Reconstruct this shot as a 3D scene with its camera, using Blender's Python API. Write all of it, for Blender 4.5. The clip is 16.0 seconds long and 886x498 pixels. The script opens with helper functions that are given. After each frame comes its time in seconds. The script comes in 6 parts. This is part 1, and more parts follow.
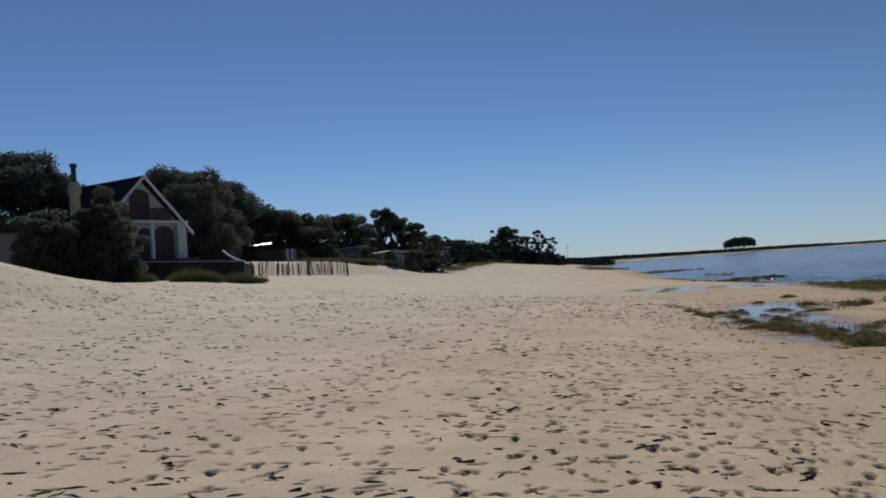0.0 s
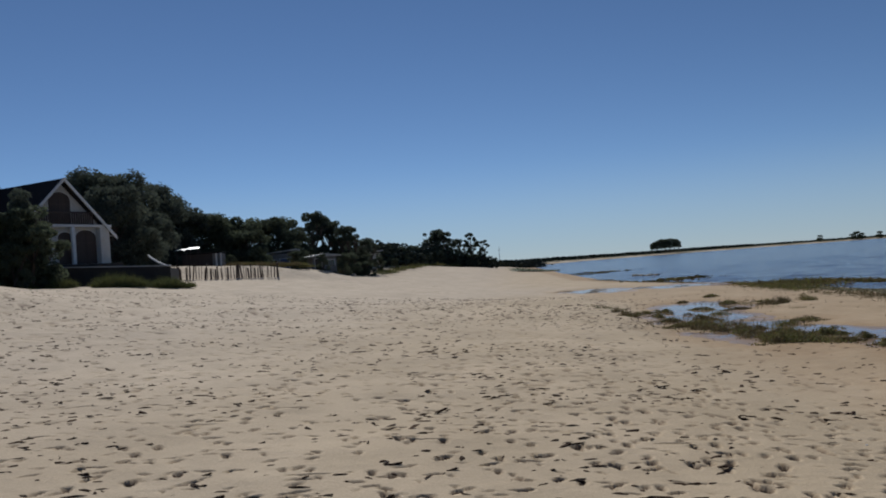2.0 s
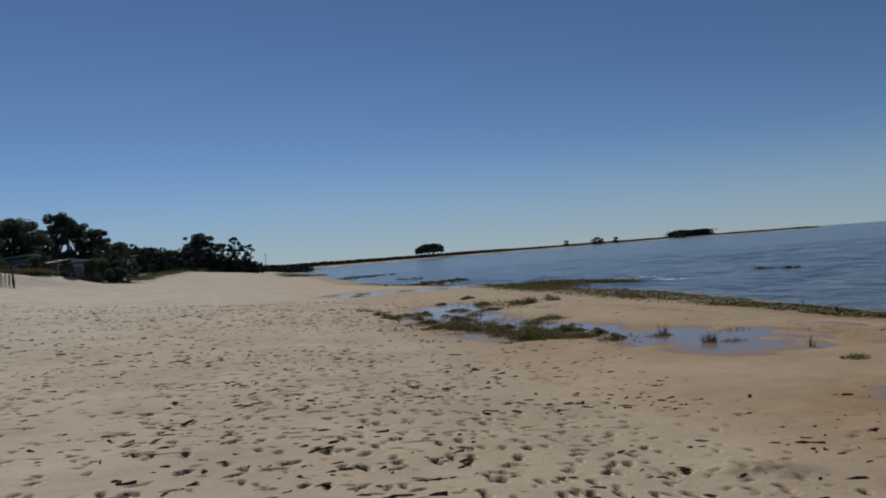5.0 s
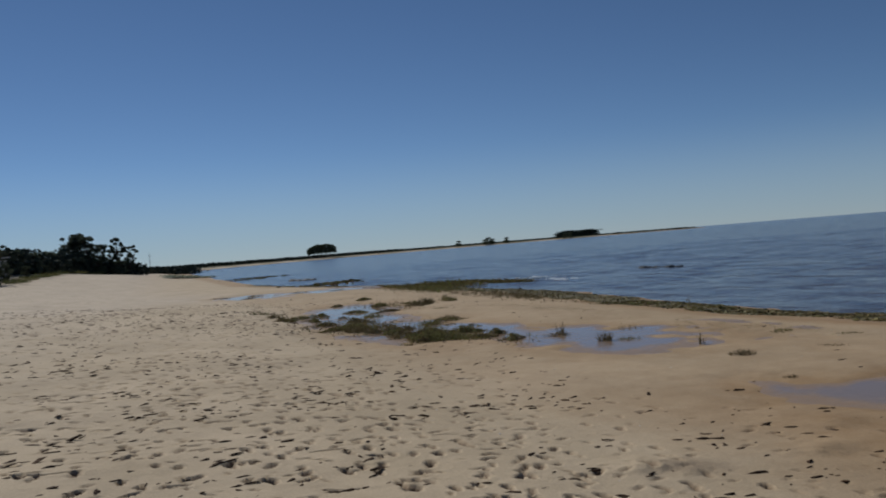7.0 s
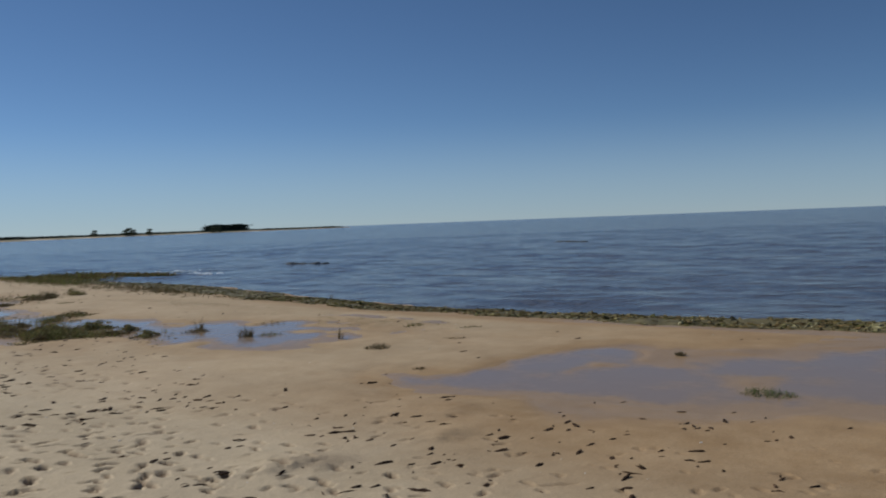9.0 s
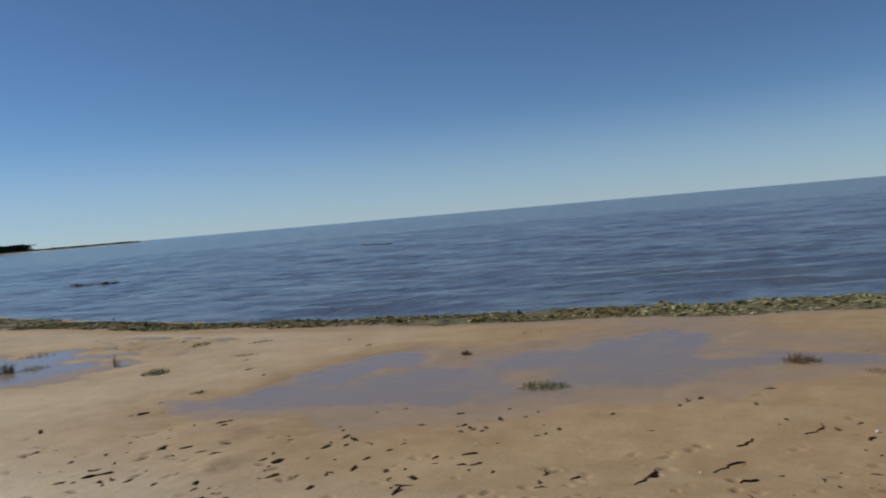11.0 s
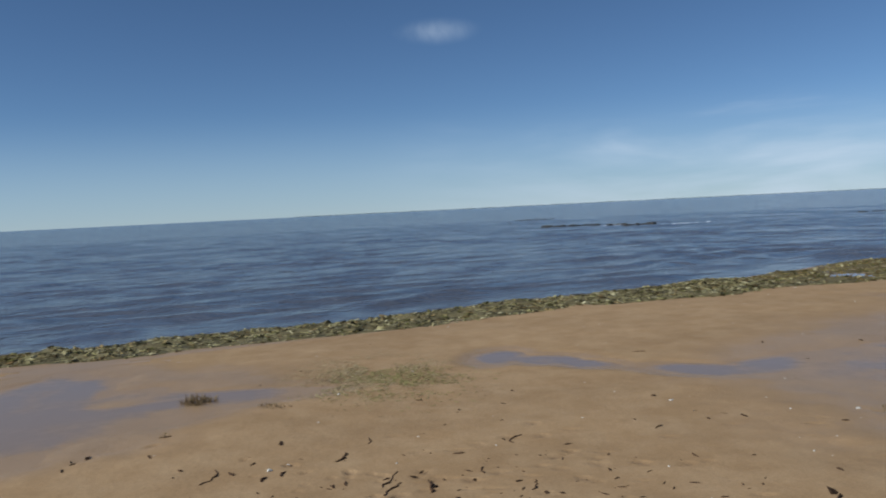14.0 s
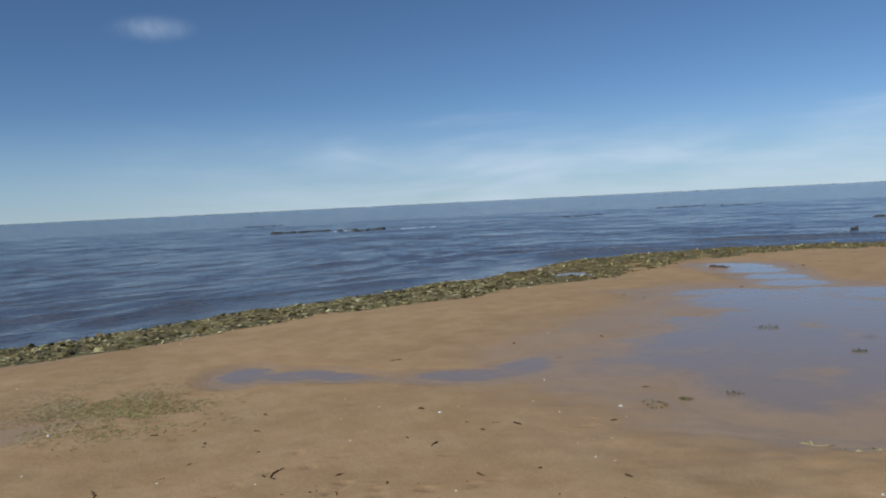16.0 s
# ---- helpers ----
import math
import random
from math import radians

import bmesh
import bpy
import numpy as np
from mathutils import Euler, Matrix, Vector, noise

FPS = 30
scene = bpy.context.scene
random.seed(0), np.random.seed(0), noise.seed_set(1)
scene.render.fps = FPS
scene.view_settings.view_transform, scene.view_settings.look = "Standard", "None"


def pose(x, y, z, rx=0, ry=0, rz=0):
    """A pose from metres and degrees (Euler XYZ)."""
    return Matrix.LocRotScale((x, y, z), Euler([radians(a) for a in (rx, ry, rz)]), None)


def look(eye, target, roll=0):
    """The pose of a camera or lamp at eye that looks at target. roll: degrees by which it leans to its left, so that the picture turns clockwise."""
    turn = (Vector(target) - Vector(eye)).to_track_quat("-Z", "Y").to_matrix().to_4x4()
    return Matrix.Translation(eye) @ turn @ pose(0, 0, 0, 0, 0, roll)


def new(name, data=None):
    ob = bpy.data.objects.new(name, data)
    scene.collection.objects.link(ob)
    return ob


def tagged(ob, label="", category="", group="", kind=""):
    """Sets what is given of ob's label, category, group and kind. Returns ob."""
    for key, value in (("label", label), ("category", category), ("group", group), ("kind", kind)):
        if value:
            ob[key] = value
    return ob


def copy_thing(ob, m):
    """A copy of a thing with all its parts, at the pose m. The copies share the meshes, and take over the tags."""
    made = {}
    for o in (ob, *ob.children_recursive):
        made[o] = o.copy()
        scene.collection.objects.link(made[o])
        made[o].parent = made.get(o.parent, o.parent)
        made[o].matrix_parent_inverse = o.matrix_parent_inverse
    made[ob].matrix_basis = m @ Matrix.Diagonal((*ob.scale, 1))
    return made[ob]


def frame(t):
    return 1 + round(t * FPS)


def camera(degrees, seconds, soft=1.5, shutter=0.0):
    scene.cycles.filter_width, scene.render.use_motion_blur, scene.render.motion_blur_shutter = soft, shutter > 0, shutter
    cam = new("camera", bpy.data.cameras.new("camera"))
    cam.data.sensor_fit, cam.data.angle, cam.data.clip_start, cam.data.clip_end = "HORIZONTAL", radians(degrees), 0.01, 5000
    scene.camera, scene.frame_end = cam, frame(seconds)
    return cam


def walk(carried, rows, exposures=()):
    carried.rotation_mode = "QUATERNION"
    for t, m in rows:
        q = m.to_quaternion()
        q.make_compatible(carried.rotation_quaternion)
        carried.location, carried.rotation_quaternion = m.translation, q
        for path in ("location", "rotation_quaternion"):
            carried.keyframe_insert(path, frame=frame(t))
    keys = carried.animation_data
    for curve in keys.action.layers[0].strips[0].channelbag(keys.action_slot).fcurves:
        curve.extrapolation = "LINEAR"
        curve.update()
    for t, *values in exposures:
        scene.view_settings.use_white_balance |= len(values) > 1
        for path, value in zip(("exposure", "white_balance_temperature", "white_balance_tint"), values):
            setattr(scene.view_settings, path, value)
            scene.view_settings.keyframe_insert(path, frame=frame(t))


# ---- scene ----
cam = camera(57.00, 16.0, soft=1.9, shutter=0.3)
PATH = [
    (0, -0.000, 0.000, 2.322, 91.378, 3.670, 0.000),
    (0.5, 0.018, 0.007, 2.313, 91.213, 3.454, -2.396),
    (1, 0.029, 0.016, 2.310, 91.105, 3.734, -3.882),
    (1.5, 0.050, 0.008, 2.307, 91.169, 4.026, -4.799),
    (2, 0.057, 0.001, 2.309, 91.278, 4.134, -4.714),
    (2.5, 0.082, 0.011, 2.304, 91.242, 4.514, -4.633),
    (3, 0.119, 0.016, 2.295, 90.977, 4.508, -7.609),
    (3.5, 0.156, 0.009, 2.297, 90.655, 4.594, -11.056),
    (4, 0.214, 0.006, 2.286, 90.340, 4.527, -14.676),
    (4.5, 0.246, 0.005, 2.286, 90.184, 4.591, -18.117),
    (4.7, 0.245, 0.002, 2.282, 90.277, 4.518, -19.386),
    (6.8, 0.150, 0.213, 2.322, 89.918, 4.527, -27.349),
    (7, 0.159, 0.212, 2.321, 89.817, 4.569, -28.489),
    (7.5, 0.195, 0.201, 2.305, 89.287, 3.779, -31.945),
    (8, 0.244, 0.213, 2.288, 88.416, 3.152, -36.725),
    (8.5, 0.301, 0.265, 2.282, 88.010, 2.224, -45.323),
    (9, 0.396, 0.341, 2.278, 88.105, 2.163, -52.734),
    (9.2, 0.427, 0.357, 2.288, 88.603, 2.639, -54.338),
    (11.3, 0.837, 0.101, 2.311, 87.538, 4.321, -70.759),
    (11.5, 0.836, 0.100, 2.328, 88.006, 3.503, -74.870),
    (12, 0.907, 0.175, 2.343, 89.311, 3.096, -84.873),
    (12.5, 1.015, 0.198, 2.331, 88.332, 0.965, -91.625),
    (13, 1.096, 0.186, 2.318, 87.186, 2.088, -97.167),
    (13.5, 1.274, 0.134, 2.297, 87.302, 2.554, -101.191),
    (14, 1.472, 0.061, 2.284, 87.240, 2.801, -106.240),
    (14.5, 1.675, 0.067, 2.265, 86.532, 2.121, -111.227),
    (15, 1.866, 0.083, 2.274, 87.080, 2.832, -117.574),
    (15.5, 2.106, 0.031, 2.250, 86.929, 4.897, -123.254),
    (16, 2.389, -0.044, 2.224, 86.773, 2.829, -125.233),
]
EXPOSURES = [(0.0, -0.35, 5960, 9.5), (4.5, -0.56, 5960, 8.5), (7.0, -0.60, 5960, 8), (8.0, -0.54, 5930, 7.5), (9.0, -0.36, 5890, 6), (12.5, -0.1, 5800, 4.5), (16.0, -0.08, 5800, 5)]
walk(cam, [(t, pose(*p)) for t, *p in PATH], EXPOSURES)

# ---- world, sun and exposure ----
SUN_AZ, SUN_EL = -8.0, 36.0        # degrees from +y towards +x, and above the horizon


def node(tree, kind, values=()):
    n = tree.nodes.new(kind)
    for key, value in dict(values).items():
        n.inputs[key].default_value = value
    return n


def math_node(tree, operation):
    n = tree.nodes.new("ShaderNodeMath")
    n.operation = operation
    return n


def mix_node(tree, blend="MIX", factor=0.5):
    n = tree.nodes.new("ShaderNodeMix")
    n.data_type, n.blend_type = "RGBA", blend
    n.inputs[0].default_value = factor
    return n


def smooth_node(tree, low, high):
    n = node(tree, "ShaderNodeMapRange", {"From Min": low, "From Max": high})
    n.interpolation_type = "SMOOTHSTEP"
    return n


def make_world():
    world = bpy.data.worlds.new("sky")
    scene.world = world
    world.use_nodes = True
    tree = world.node_tree
    tree.nodes.clear()
    link = tree.links.new
    sky = node(tree, "ShaderNodeTexSky")
    sky.sky_type, sky.sun_disc = "NISHITA", False
    sky.sun_elevation, sky.sun_rotation = radians(SUN_EL), radians(SUN_AZ)
    sky.altitude, sky.air_density, sky.dust_density, sky.ozone_density = 0.0, 0.6, 0.0, 3.2
    place = node(tree, "ShaderNodeTexCoord")
    parts = node(tree, "ShaderNodeSeparateXYZ")
    link(place.outputs["Generated"], parts.inputs[0])
    # thin cloud veils low over the sea in the south-east, and a small wisp higher up
    flat = node(tree, "ShaderNodeMapping", {"Scale": (2.0, 2.0, 11.0), "Rotation": (0.10, 0.06, 0.0)})
    link(place.outputs["Generated"], flat.inputs[0])
    veil = node(tree, "ShaderNodeTexNoise", {"Scale": 2.1, "Detail": 6.0, "Roughness": 0.52, "Distortion": 0.35})
    link(flat.outputs[0], veil.inputs["Vector"])
    shape = node(tree, "ShaderNodeMapRange", {"From Min": 0.38, "From Max": 0.66, "To Min": 0.05, "To Max": 0.62})
    link(veil.outputs[0], shape.inputs[0])
    low = smooth_node(tree, 0.035, -0.05)
    drift = math_node(tree, "MULTIPLY_ADD")
    link(veil.outputs[0], drift.inputs[0]), link(parts.outputs["Z"], drift.inputs[2])
    drift.inputs[1].default_value = -0.14
    link(drift.outputs[0], low.inputs[0])
    side = smooth_node(tree, -0.1, -0.72)
    link(parts.outputs["Y"], side.inputs[0])
    both = math_node(tree, "MULTIPLY")
    link(low.outputs[0], both.inputs[0]), link(side.outputs[0], both.inputs[1])
    fac = math_node(tree, "MULTIPLY")
    link(both.outputs[0], fac.inputs[0]), link(shape.outputs[0], fac.inputs[1])
    away = node(tree, "ShaderNodeVectorMath")
    away.operation = "SUBTRACT"
    link(place.outputs["Generated"], away.inputs[0])
    away.inputs[1].default_value = WISP
    squat = node(tree, "ShaderNodeVectorMath", {1: (1, 1, 3.2)})
    squat.operation = "MULTIPLY"
    size = node(tree, "ShaderNodeVectorMath")
    size.operation = "LENGTH"
    link(away.outputs[0], squat.inputs[0]), link(squat.outputs[0], size.inputs[0])
    ball = smooth_node(tree, 0.058, 0.0)
    link(size.outputs["Value"], ball.inputs[0])
    fluff = node(tree, "ShaderNodeTexNoise", {"Scale": 17.0, "Detail": 6.0, "Roughness": 0.58, "Distortion": 0.5})
    link(place.outputs["Generated"], fluff.inputs["Vector"])
    soft = node(tree, "ShaderNodeMapRange", {"From Min": 0.34, "From Max": 0.68, "To Max": 0.34})
    link(fluff.outputs[0], soft.inputs[0])
    wisp = math_node(tree, "MULTIPLY")
    link(ball.outputs[0], wisp.inputs[0]), link(soft.outputs[0], wisp.inputs[1])
    most = math_node(tree, "MAXIMUM")
    link(fac.outputs[0], most.inputs[0]), link(wisp.outputs[0], most.inputs[1])
    mix = mix_node(tree)
    link(most.outputs[0], mix.inputs[0])
    calm = node(tree, "ShaderNodeHueSaturation", {"Saturation": 1.01})
    link(sky.outputs[0], calm.inputs["Color"])
    haze = mix_node(tree)
    near = smooth_node(tree, 0.13, 0.0)
    near.inputs["To Max"].default_value = 0.55
    link(parts.outputs["Z"], near.inputs[0]), link(near.outputs[0], haze.inputs[0]), link(calm.outputs[0], haze.inputs[6])
    haze.inputs[7].default_value = (5.1, 6.1, 7.0, 1)
    link(haze.outputs[2], mix.inputs[6])
    mix.inputs[7].default_value = (9.0, 9.6, 10.6, 1)
    back = node(tree, "ShaderNodeBackground", {"Strength": 0.076})
    link(mix.outputs[2], back.inputs["Color"])
    out = node(tree, "ShaderNodeOutputWorld")
    link(back.outputs[0], out.inputs[0])


WISP = (0.9374, -0.2769, 0.2111)
make_world()
sun = new("sun", bpy.data.lights.new("sun", "SUN"))
sun.data.energy, sun.data.angle, sun.data.color = 4.4, radians(0.53), (1.0, 0.95, 0.87)
az, el = radians(SUN_AZ), radians(SUN_EL)
sun.matrix_world = look(Vector((math.sin(az) * math.cos(el), math.cos(az) * math.cos(el), math.sin(el))) * 200, (0, 0, 0))

# ---- materials ----


def material(name, color, color2=None, scale=6.0, rough=0.8, metal=0.0, bump=0.0, bump_scale=40.0, spread=0.25, spec=0.5,
             translucent=0.0, stains=0.0, stretch=(1, 1, 1)):
    """A surface with two colours mixed by broad noise, a fine grain, and fine relief."""
    m = bpy.data.materials.new(name)
    m.use_nodes = True
    tree = m.node_tree
    link = tree.links.new
    shader = tree.nodes["Principled BSDF"]
    shader.inputs["Roughness"].default_value = rough
    shader.inputs["Metallic"].default_value = metal
    shader.inputs["Specular IOR Level"].default_value = spec
    place = node(tree, "ShaderNodeTexCoord")
    spot = node(tree, "ShaderNodeMapping", {"Scale": stretch})
    link(place.outputs["Object"], spot.inputs[0])
    broad = node(tree, "ShaderNodeTexNoise", {"Scale": scale, "Detail": 5.0, "Roughness": 0.6})
    fine = node(tree, "ShaderNodeTexNoise", {"Scale": scale * 9, "Detail": 3.0})
    link(spot.outputs[0], broad.inputs["Vector"]), link(spot.outputs[0], fine.inputs["Vector"])
    ramp = node(tree, "ShaderNodeMapRange", {"From Min": 0.5 - spread, "From Max": 0.5 + spread})
    link(broad.outputs[0], ramp.inputs[0])
    mix = mix_node(tree)
    c2 = color2 or tuple(0.72 * c for c in color)
    mix.inputs[6].default_value, mix.inputs[7].default_value = (*color, 1), (*c2, 1)
    link(ramp.outputs[0], mix.inputs[0])
    grain = mix_node(tree, "OVERLAY", 0.25)
    link(mix.outputs[2], grain.inputs[6]), link(fine.outputs[0], grain.inputs[7])
    info = node(tree, "ShaderNodeObjectInfo")
    vary = node(tree, "ShaderNodeMapRange", {"To Min": 0.85, "To Max": 1.15})
    link(info.outputs["Random"], vary.inputs[0])
    tone = node(tree, "ShaderNodeHueSaturation")
    link(vary.outputs[0], tone.inputs["Value"]), link(grain.outputs[2], tone.inputs["Color"])
    link(tone.outputs[0], shader.inputs["Base Color"])
    if bump:
        lift = node(tree, "ShaderNodeTexNoise", {"Scale": bump_scale, "Detail": 4.0})
        link(spot.outputs[0], lift.inputs["Vector"])
        b = node(tree, "ShaderNodeBump", {"Strength": bump, "Distance": 0.02})
        link(lift.outputs[0], b.inputs["Height"]), link(b.outputs[0], shader.inputs["Normal"])
    if translucent:
        thin = node(tree, "ShaderNodeBsdfTranslucent")
        link(tone.outputs[0], thin.inputs["Color"])
        blend = node(tree, "ShaderNodeMixShader", {"Fac": translucent})
        link(shader.outputs[0], blend.inputs[1]), link(thin.outputs[0], blend.inputs[2])
        link(blend.outputs[0], tree.nodes["Material Output"].inputs["Surface"])
    return m


def island_material(name, colors, rough=0.8, translucent=0.0, spec=0.3):
    """Each loose piece of the mesh takes its own colour out of a ramp."""
    m = bpy.data.materials.new(name)
    m.use_nodes = True
    tree = m.node_tree
    link = tree.links.new
    shader = tree.nodes["Principled BSDF"]
    shader.inputs["Roughness"].default_value = rough
    shader.inputs["Specular IOR Level"].default_value = spec
    geo = node(tree, "ShaderNodeNewGeometry")
    ramp = node(tree, "ShaderNodeValToRGB")
    while len(ramp.color_ramp.elements) < len(colors):
        ramp.color_ramp.elements.new(0.5)
    for n, c in enumerate(colors):
        ramp.color_ramp.elements[n].position = n / max(1, len(colors) - 1)
        ramp.color_ramp.elements[n].color = (*c, 1)
    link(geo.outputs["Random Per Island"], ramp.inputs[0])
    fine = node(tree, "ShaderNodeTexNoise", {"Scale": 14.0, "Detail": 3.0})
    place = node(tree, "ShaderNodeTexCoord")
    link(place.outputs["Object"], fine.inputs["Vector"])
    grain = mix_node(tree, "OVERLAY", 0.3)
    link(ramp.outputs[0], grain.inputs[6]), link(fine.outputs[0], grain.inputs[7])
    link(grain.outputs[2], shader.inputs["Base Color"])
    if translucent:
        thin = node(tree, "ShaderNodeBsdfTranslucent")
        link(grain.outputs[2], thin.inputs["Color"])
        blend = node(tree, "ShaderNodeMixShader", {"Fac": translucent})
        link(shader.outputs[0], blend.inputs[1]), link(thin.outputs[0], blend.inputs[2])
        link(blend.outputs[0], tree.nodes["Material Output"].inputs["Surface"])
    return m


def damp_sand(tree, place):
    """The colour of damp sand, with its grain, the same on the beach and under the rim of a pool."""
    link = tree.links.new
    patch = node(tree, "ShaderNodeTexNoise", {"Scale": 2.3, "Detail": 5.0, "Roughness": 0.65})
    grain = node(tree, "ShaderNodeTexNoise", {"Scale": 55.0, "Detail": 4.0, "Roughness": 0.7})
    link(place.outputs["Object"], patch.inputs["Vector"]), link(place.outputs["Object"], grain.inputs["Vector"])
    damp = mix_node(tree)
    damp.inputs[6].default_value, damp.inputs[7].default_value = (0.44, 0.278, 0.14, 1), (0.295, 0.186, 0.094, 1)
    link(patch.outputs[0], damp.inputs[0])
    return patch, grain, damp


def sand_material():
    """Pale dry sand with darker damp sand where the attribute says that water has stood, and fine grain and ripples."""
    m = bpy.data.materials.new("beach_sand")
    m.use_nodes = True
    tree = m.node_tree
    link = tree.links.new
    shader = tree.nodes["Principled BSDF"]
    place = node(tree, "ShaderNodeTexCoord")
    broad = node(tree, "ShaderNodeTexNoise", {"Scale": 0.35, "Detail": 6.0, "Roughness": 0.62})
    link(place.outputs["Object"], broad.inputs["Vector"])
    patch, grain, damp = damp_sand(tree, place)
    dry = mix_node(tree)
    # drier sand inland is paler; veiling glare is also put into its greyer tones
    pale = node(tree, "ShaderNodeAttribute")
    pale.attribute_name = "pale"
    for slot, near_tone, far_tone in ((6, (0.58, 0.45, 0.30), (0.60, 0.48, 0.345)), (7, (0.49, 0.375, 0.24), (0.52, 0.41, 0.29))):
        hazed = mix_node(tree)
        hazed.inputs[6].default_value, hazed.inputs[7].default_value = (*near_tone, 1), (*far_tone, 1)
        link(pale.outputs["Fac"], hazed.inputs[0]), link(hazed.outputs[2], dry.inputs[slot])
    span = node(tree, "ShaderNodeMapRange", {"From Min": 0.35, "From Max": 0.65})
    link(broad.outputs[0], span.inputs[0]), link(span.outputs[0], dry.inputs[0])
    wet = node(tree, "ShaderNodeAttribute")
    wet.attribute_name = "wet"
    uneven = math_node(tree, "MULTIPLY_ADD")
    link(patch.outputs[0], uneven.inputs[0])
    uneven.inputs[1].default_value = 0.5
    link(wet.outputs["Fac"], uneven.inputs[2])
    amount = node(tree, "ShaderNodeMapRange", {"From Min": 0.3, "From Max": 1.15})
    link(uneven.outputs[0], amount.inputs[0])
    mix = mix_node(tree)
    link(amount.outputs[0], mix.inputs[0])
    link(dry.outputs[2], mix.inputs[6]), link(damp.outputs[2], mix.inputs[7])
    # shade inside the footprints put into the colour, and one sand heap's own brown
    print_shade_and_heap = node(tree, "ShaderNodeAttribute")
    print_shade_and_heap.attribute_name = "print_shade_and_heap"
    # dark far footprints without dents: their shade painted as small blotches and longer sweeps
    trodden = node(tree, "ShaderNodeAttribute")
    trodden.attribute_name = "trodden"
    marks = node(tree, "ShaderNodeTexNoise", {"Scale": 2.1, "Detail": 3.0, "Roughness": 0.6})
    sweeps = node(tree, "ShaderNodeTexNoise", {"Scale": 0.16, "Detail": 4.0, "Roughness": 0.6})
    link(place.outputs["Object"], marks.inputs["Vector"]), link(place.outputs["Object"], sweeps.inputs["Vector"])
    blotch, busy = smooth_node(tree, 0.53, 0.68), smooth_node(tree, 0.40, 0.62)
    link(marks.outputs[0], blotch.inputs[0]), link(sweeps.outputs[0], busy.inputs[0])
    far_marks, faint = math_node(tree, "MULTIPLY"), math_node(tree, "MULTIPLY")
    link(blotch.outputs[0], far_marks.inputs[0]), link(busy.outputs[0], far_marks.inputs[1])
    link(far_marks.outputs[0], faint.inputs[0]), link(trodden.outputs["Fac"], faint.inputs[1])
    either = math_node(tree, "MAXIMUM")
    link(print_shade_and_heap.outputs["Fac"], either.inputs[0]), link(faint.outputs[0], either.inputs[1])
    dark_share = math_node(tree, "MULTIPLY")
    link(either.outputs[0], dark_share.inputs[0])
    dark_share.inputs[1].default_value = 0.9
    darkened = mix_node(tree)
    link(dark_share.outputs[0], darkened.inputs[0]), link(mix.outputs[2], darkened.inputs[6])
    darkened.inputs[7].default_value = (0.20, 0.135, 0.085, 1)
    # broad dull streaks where the wind has sorted the sand
    long = node(tree, "ShaderNodeMapping", {"Scale": (1.0, 0.45, 1.0), "Rotation": (0, 0, 0.3)})
    streak = node(tree, "ShaderNodeTexNoise", {"Scale": 0.8, "Detail": 7.0, "Roughness": 0.68})
    link(place.outputs["Object"], long.inputs[0]), link(long.outputs[0], streak.inputs["Vector"])
    tone = node(tree, "ShaderNodeMapRange", {"From Min": 0.3, "From Max": 0.7, "To Min": 0.89, "To Max": 1.06})
    link(streak.outputs[0], tone.inputs[0])
    sorted_sand = node(tree, "ShaderNodeHueSaturation")
    link(tone.outputs[0], sorted_sand.inputs["Value"]), link(darkened.outputs[2], sorted_sand.inputs["Color"])
    over = mix_node(tree, "OVERLAY", 0.35)
    link(sorted_sand.outputs[0], over.inputs[6]), link(grain.outputs[0], over.inputs[7])
    turf = node(tree, "ShaderNodeAttribute")
    turf.attribute_name = "turf"
    green = mix_node(tree)
    link(turf.outputs["Fac"], green.inputs[0]), link(over.outputs[2], green.inputs[6])
    green.inputs[7].default_value = (0.085, 0.09, 0.035, 1)
    link(green.outputs[2], shader.inputs["Base Color"])
    film = node(tree, "ShaderNodeMapRange", {"From Min": 0.84, "From Max": 1.06})
    link(wet.outputs["Fac"], film.inputs[0])
    rough = node(tree, "ShaderNodeMapRange", {"To Min": 0.9, "To Max": 0.22})
    link(film.outputs[0], rough.inputs[0]), link(rough.outputs[0], shader.inputs["Roughness"])
    shine = node(tree, "ShaderNodeMapRange", {"To Min": 0.12, "To Max": 0.55})
    link(film.outputs[0], shine.inputs[0]), link(shine.outputs[0], shader.inputs["Specular IOR Level"])
    far = node(tree, "ShaderNodeTexNoise", {"Scale": 5.0, "Detail": 7.0, "Roughness": 0.7})
    link(place.outputs["Object"], far.inputs["Vector"])
    rise = node(tree, "ShaderNodeBump", {"Strength": 0.55, "Distance": 0.05})
    link(far.outputs[0], rise.inputs["Height"])
    calm = node(tree, "ShaderNodeMapRange", {"To Min": 0.45, "To Max": 0.22})
    link(amount.outputs[0], calm.inputs[0]), link(calm.outputs[0], rise.inputs["Strength"])
    tiny = node(tree, "ShaderNodeBump", {"Strength": 0.35, "Distance": 0.006})
    link(grain.outputs[0], tiny.inputs["Height"]), link(rise.outputs[0], tiny.inputs["Normal"])
    link(tiny.outputs[0], shader.inputs["Normal"])
    return m


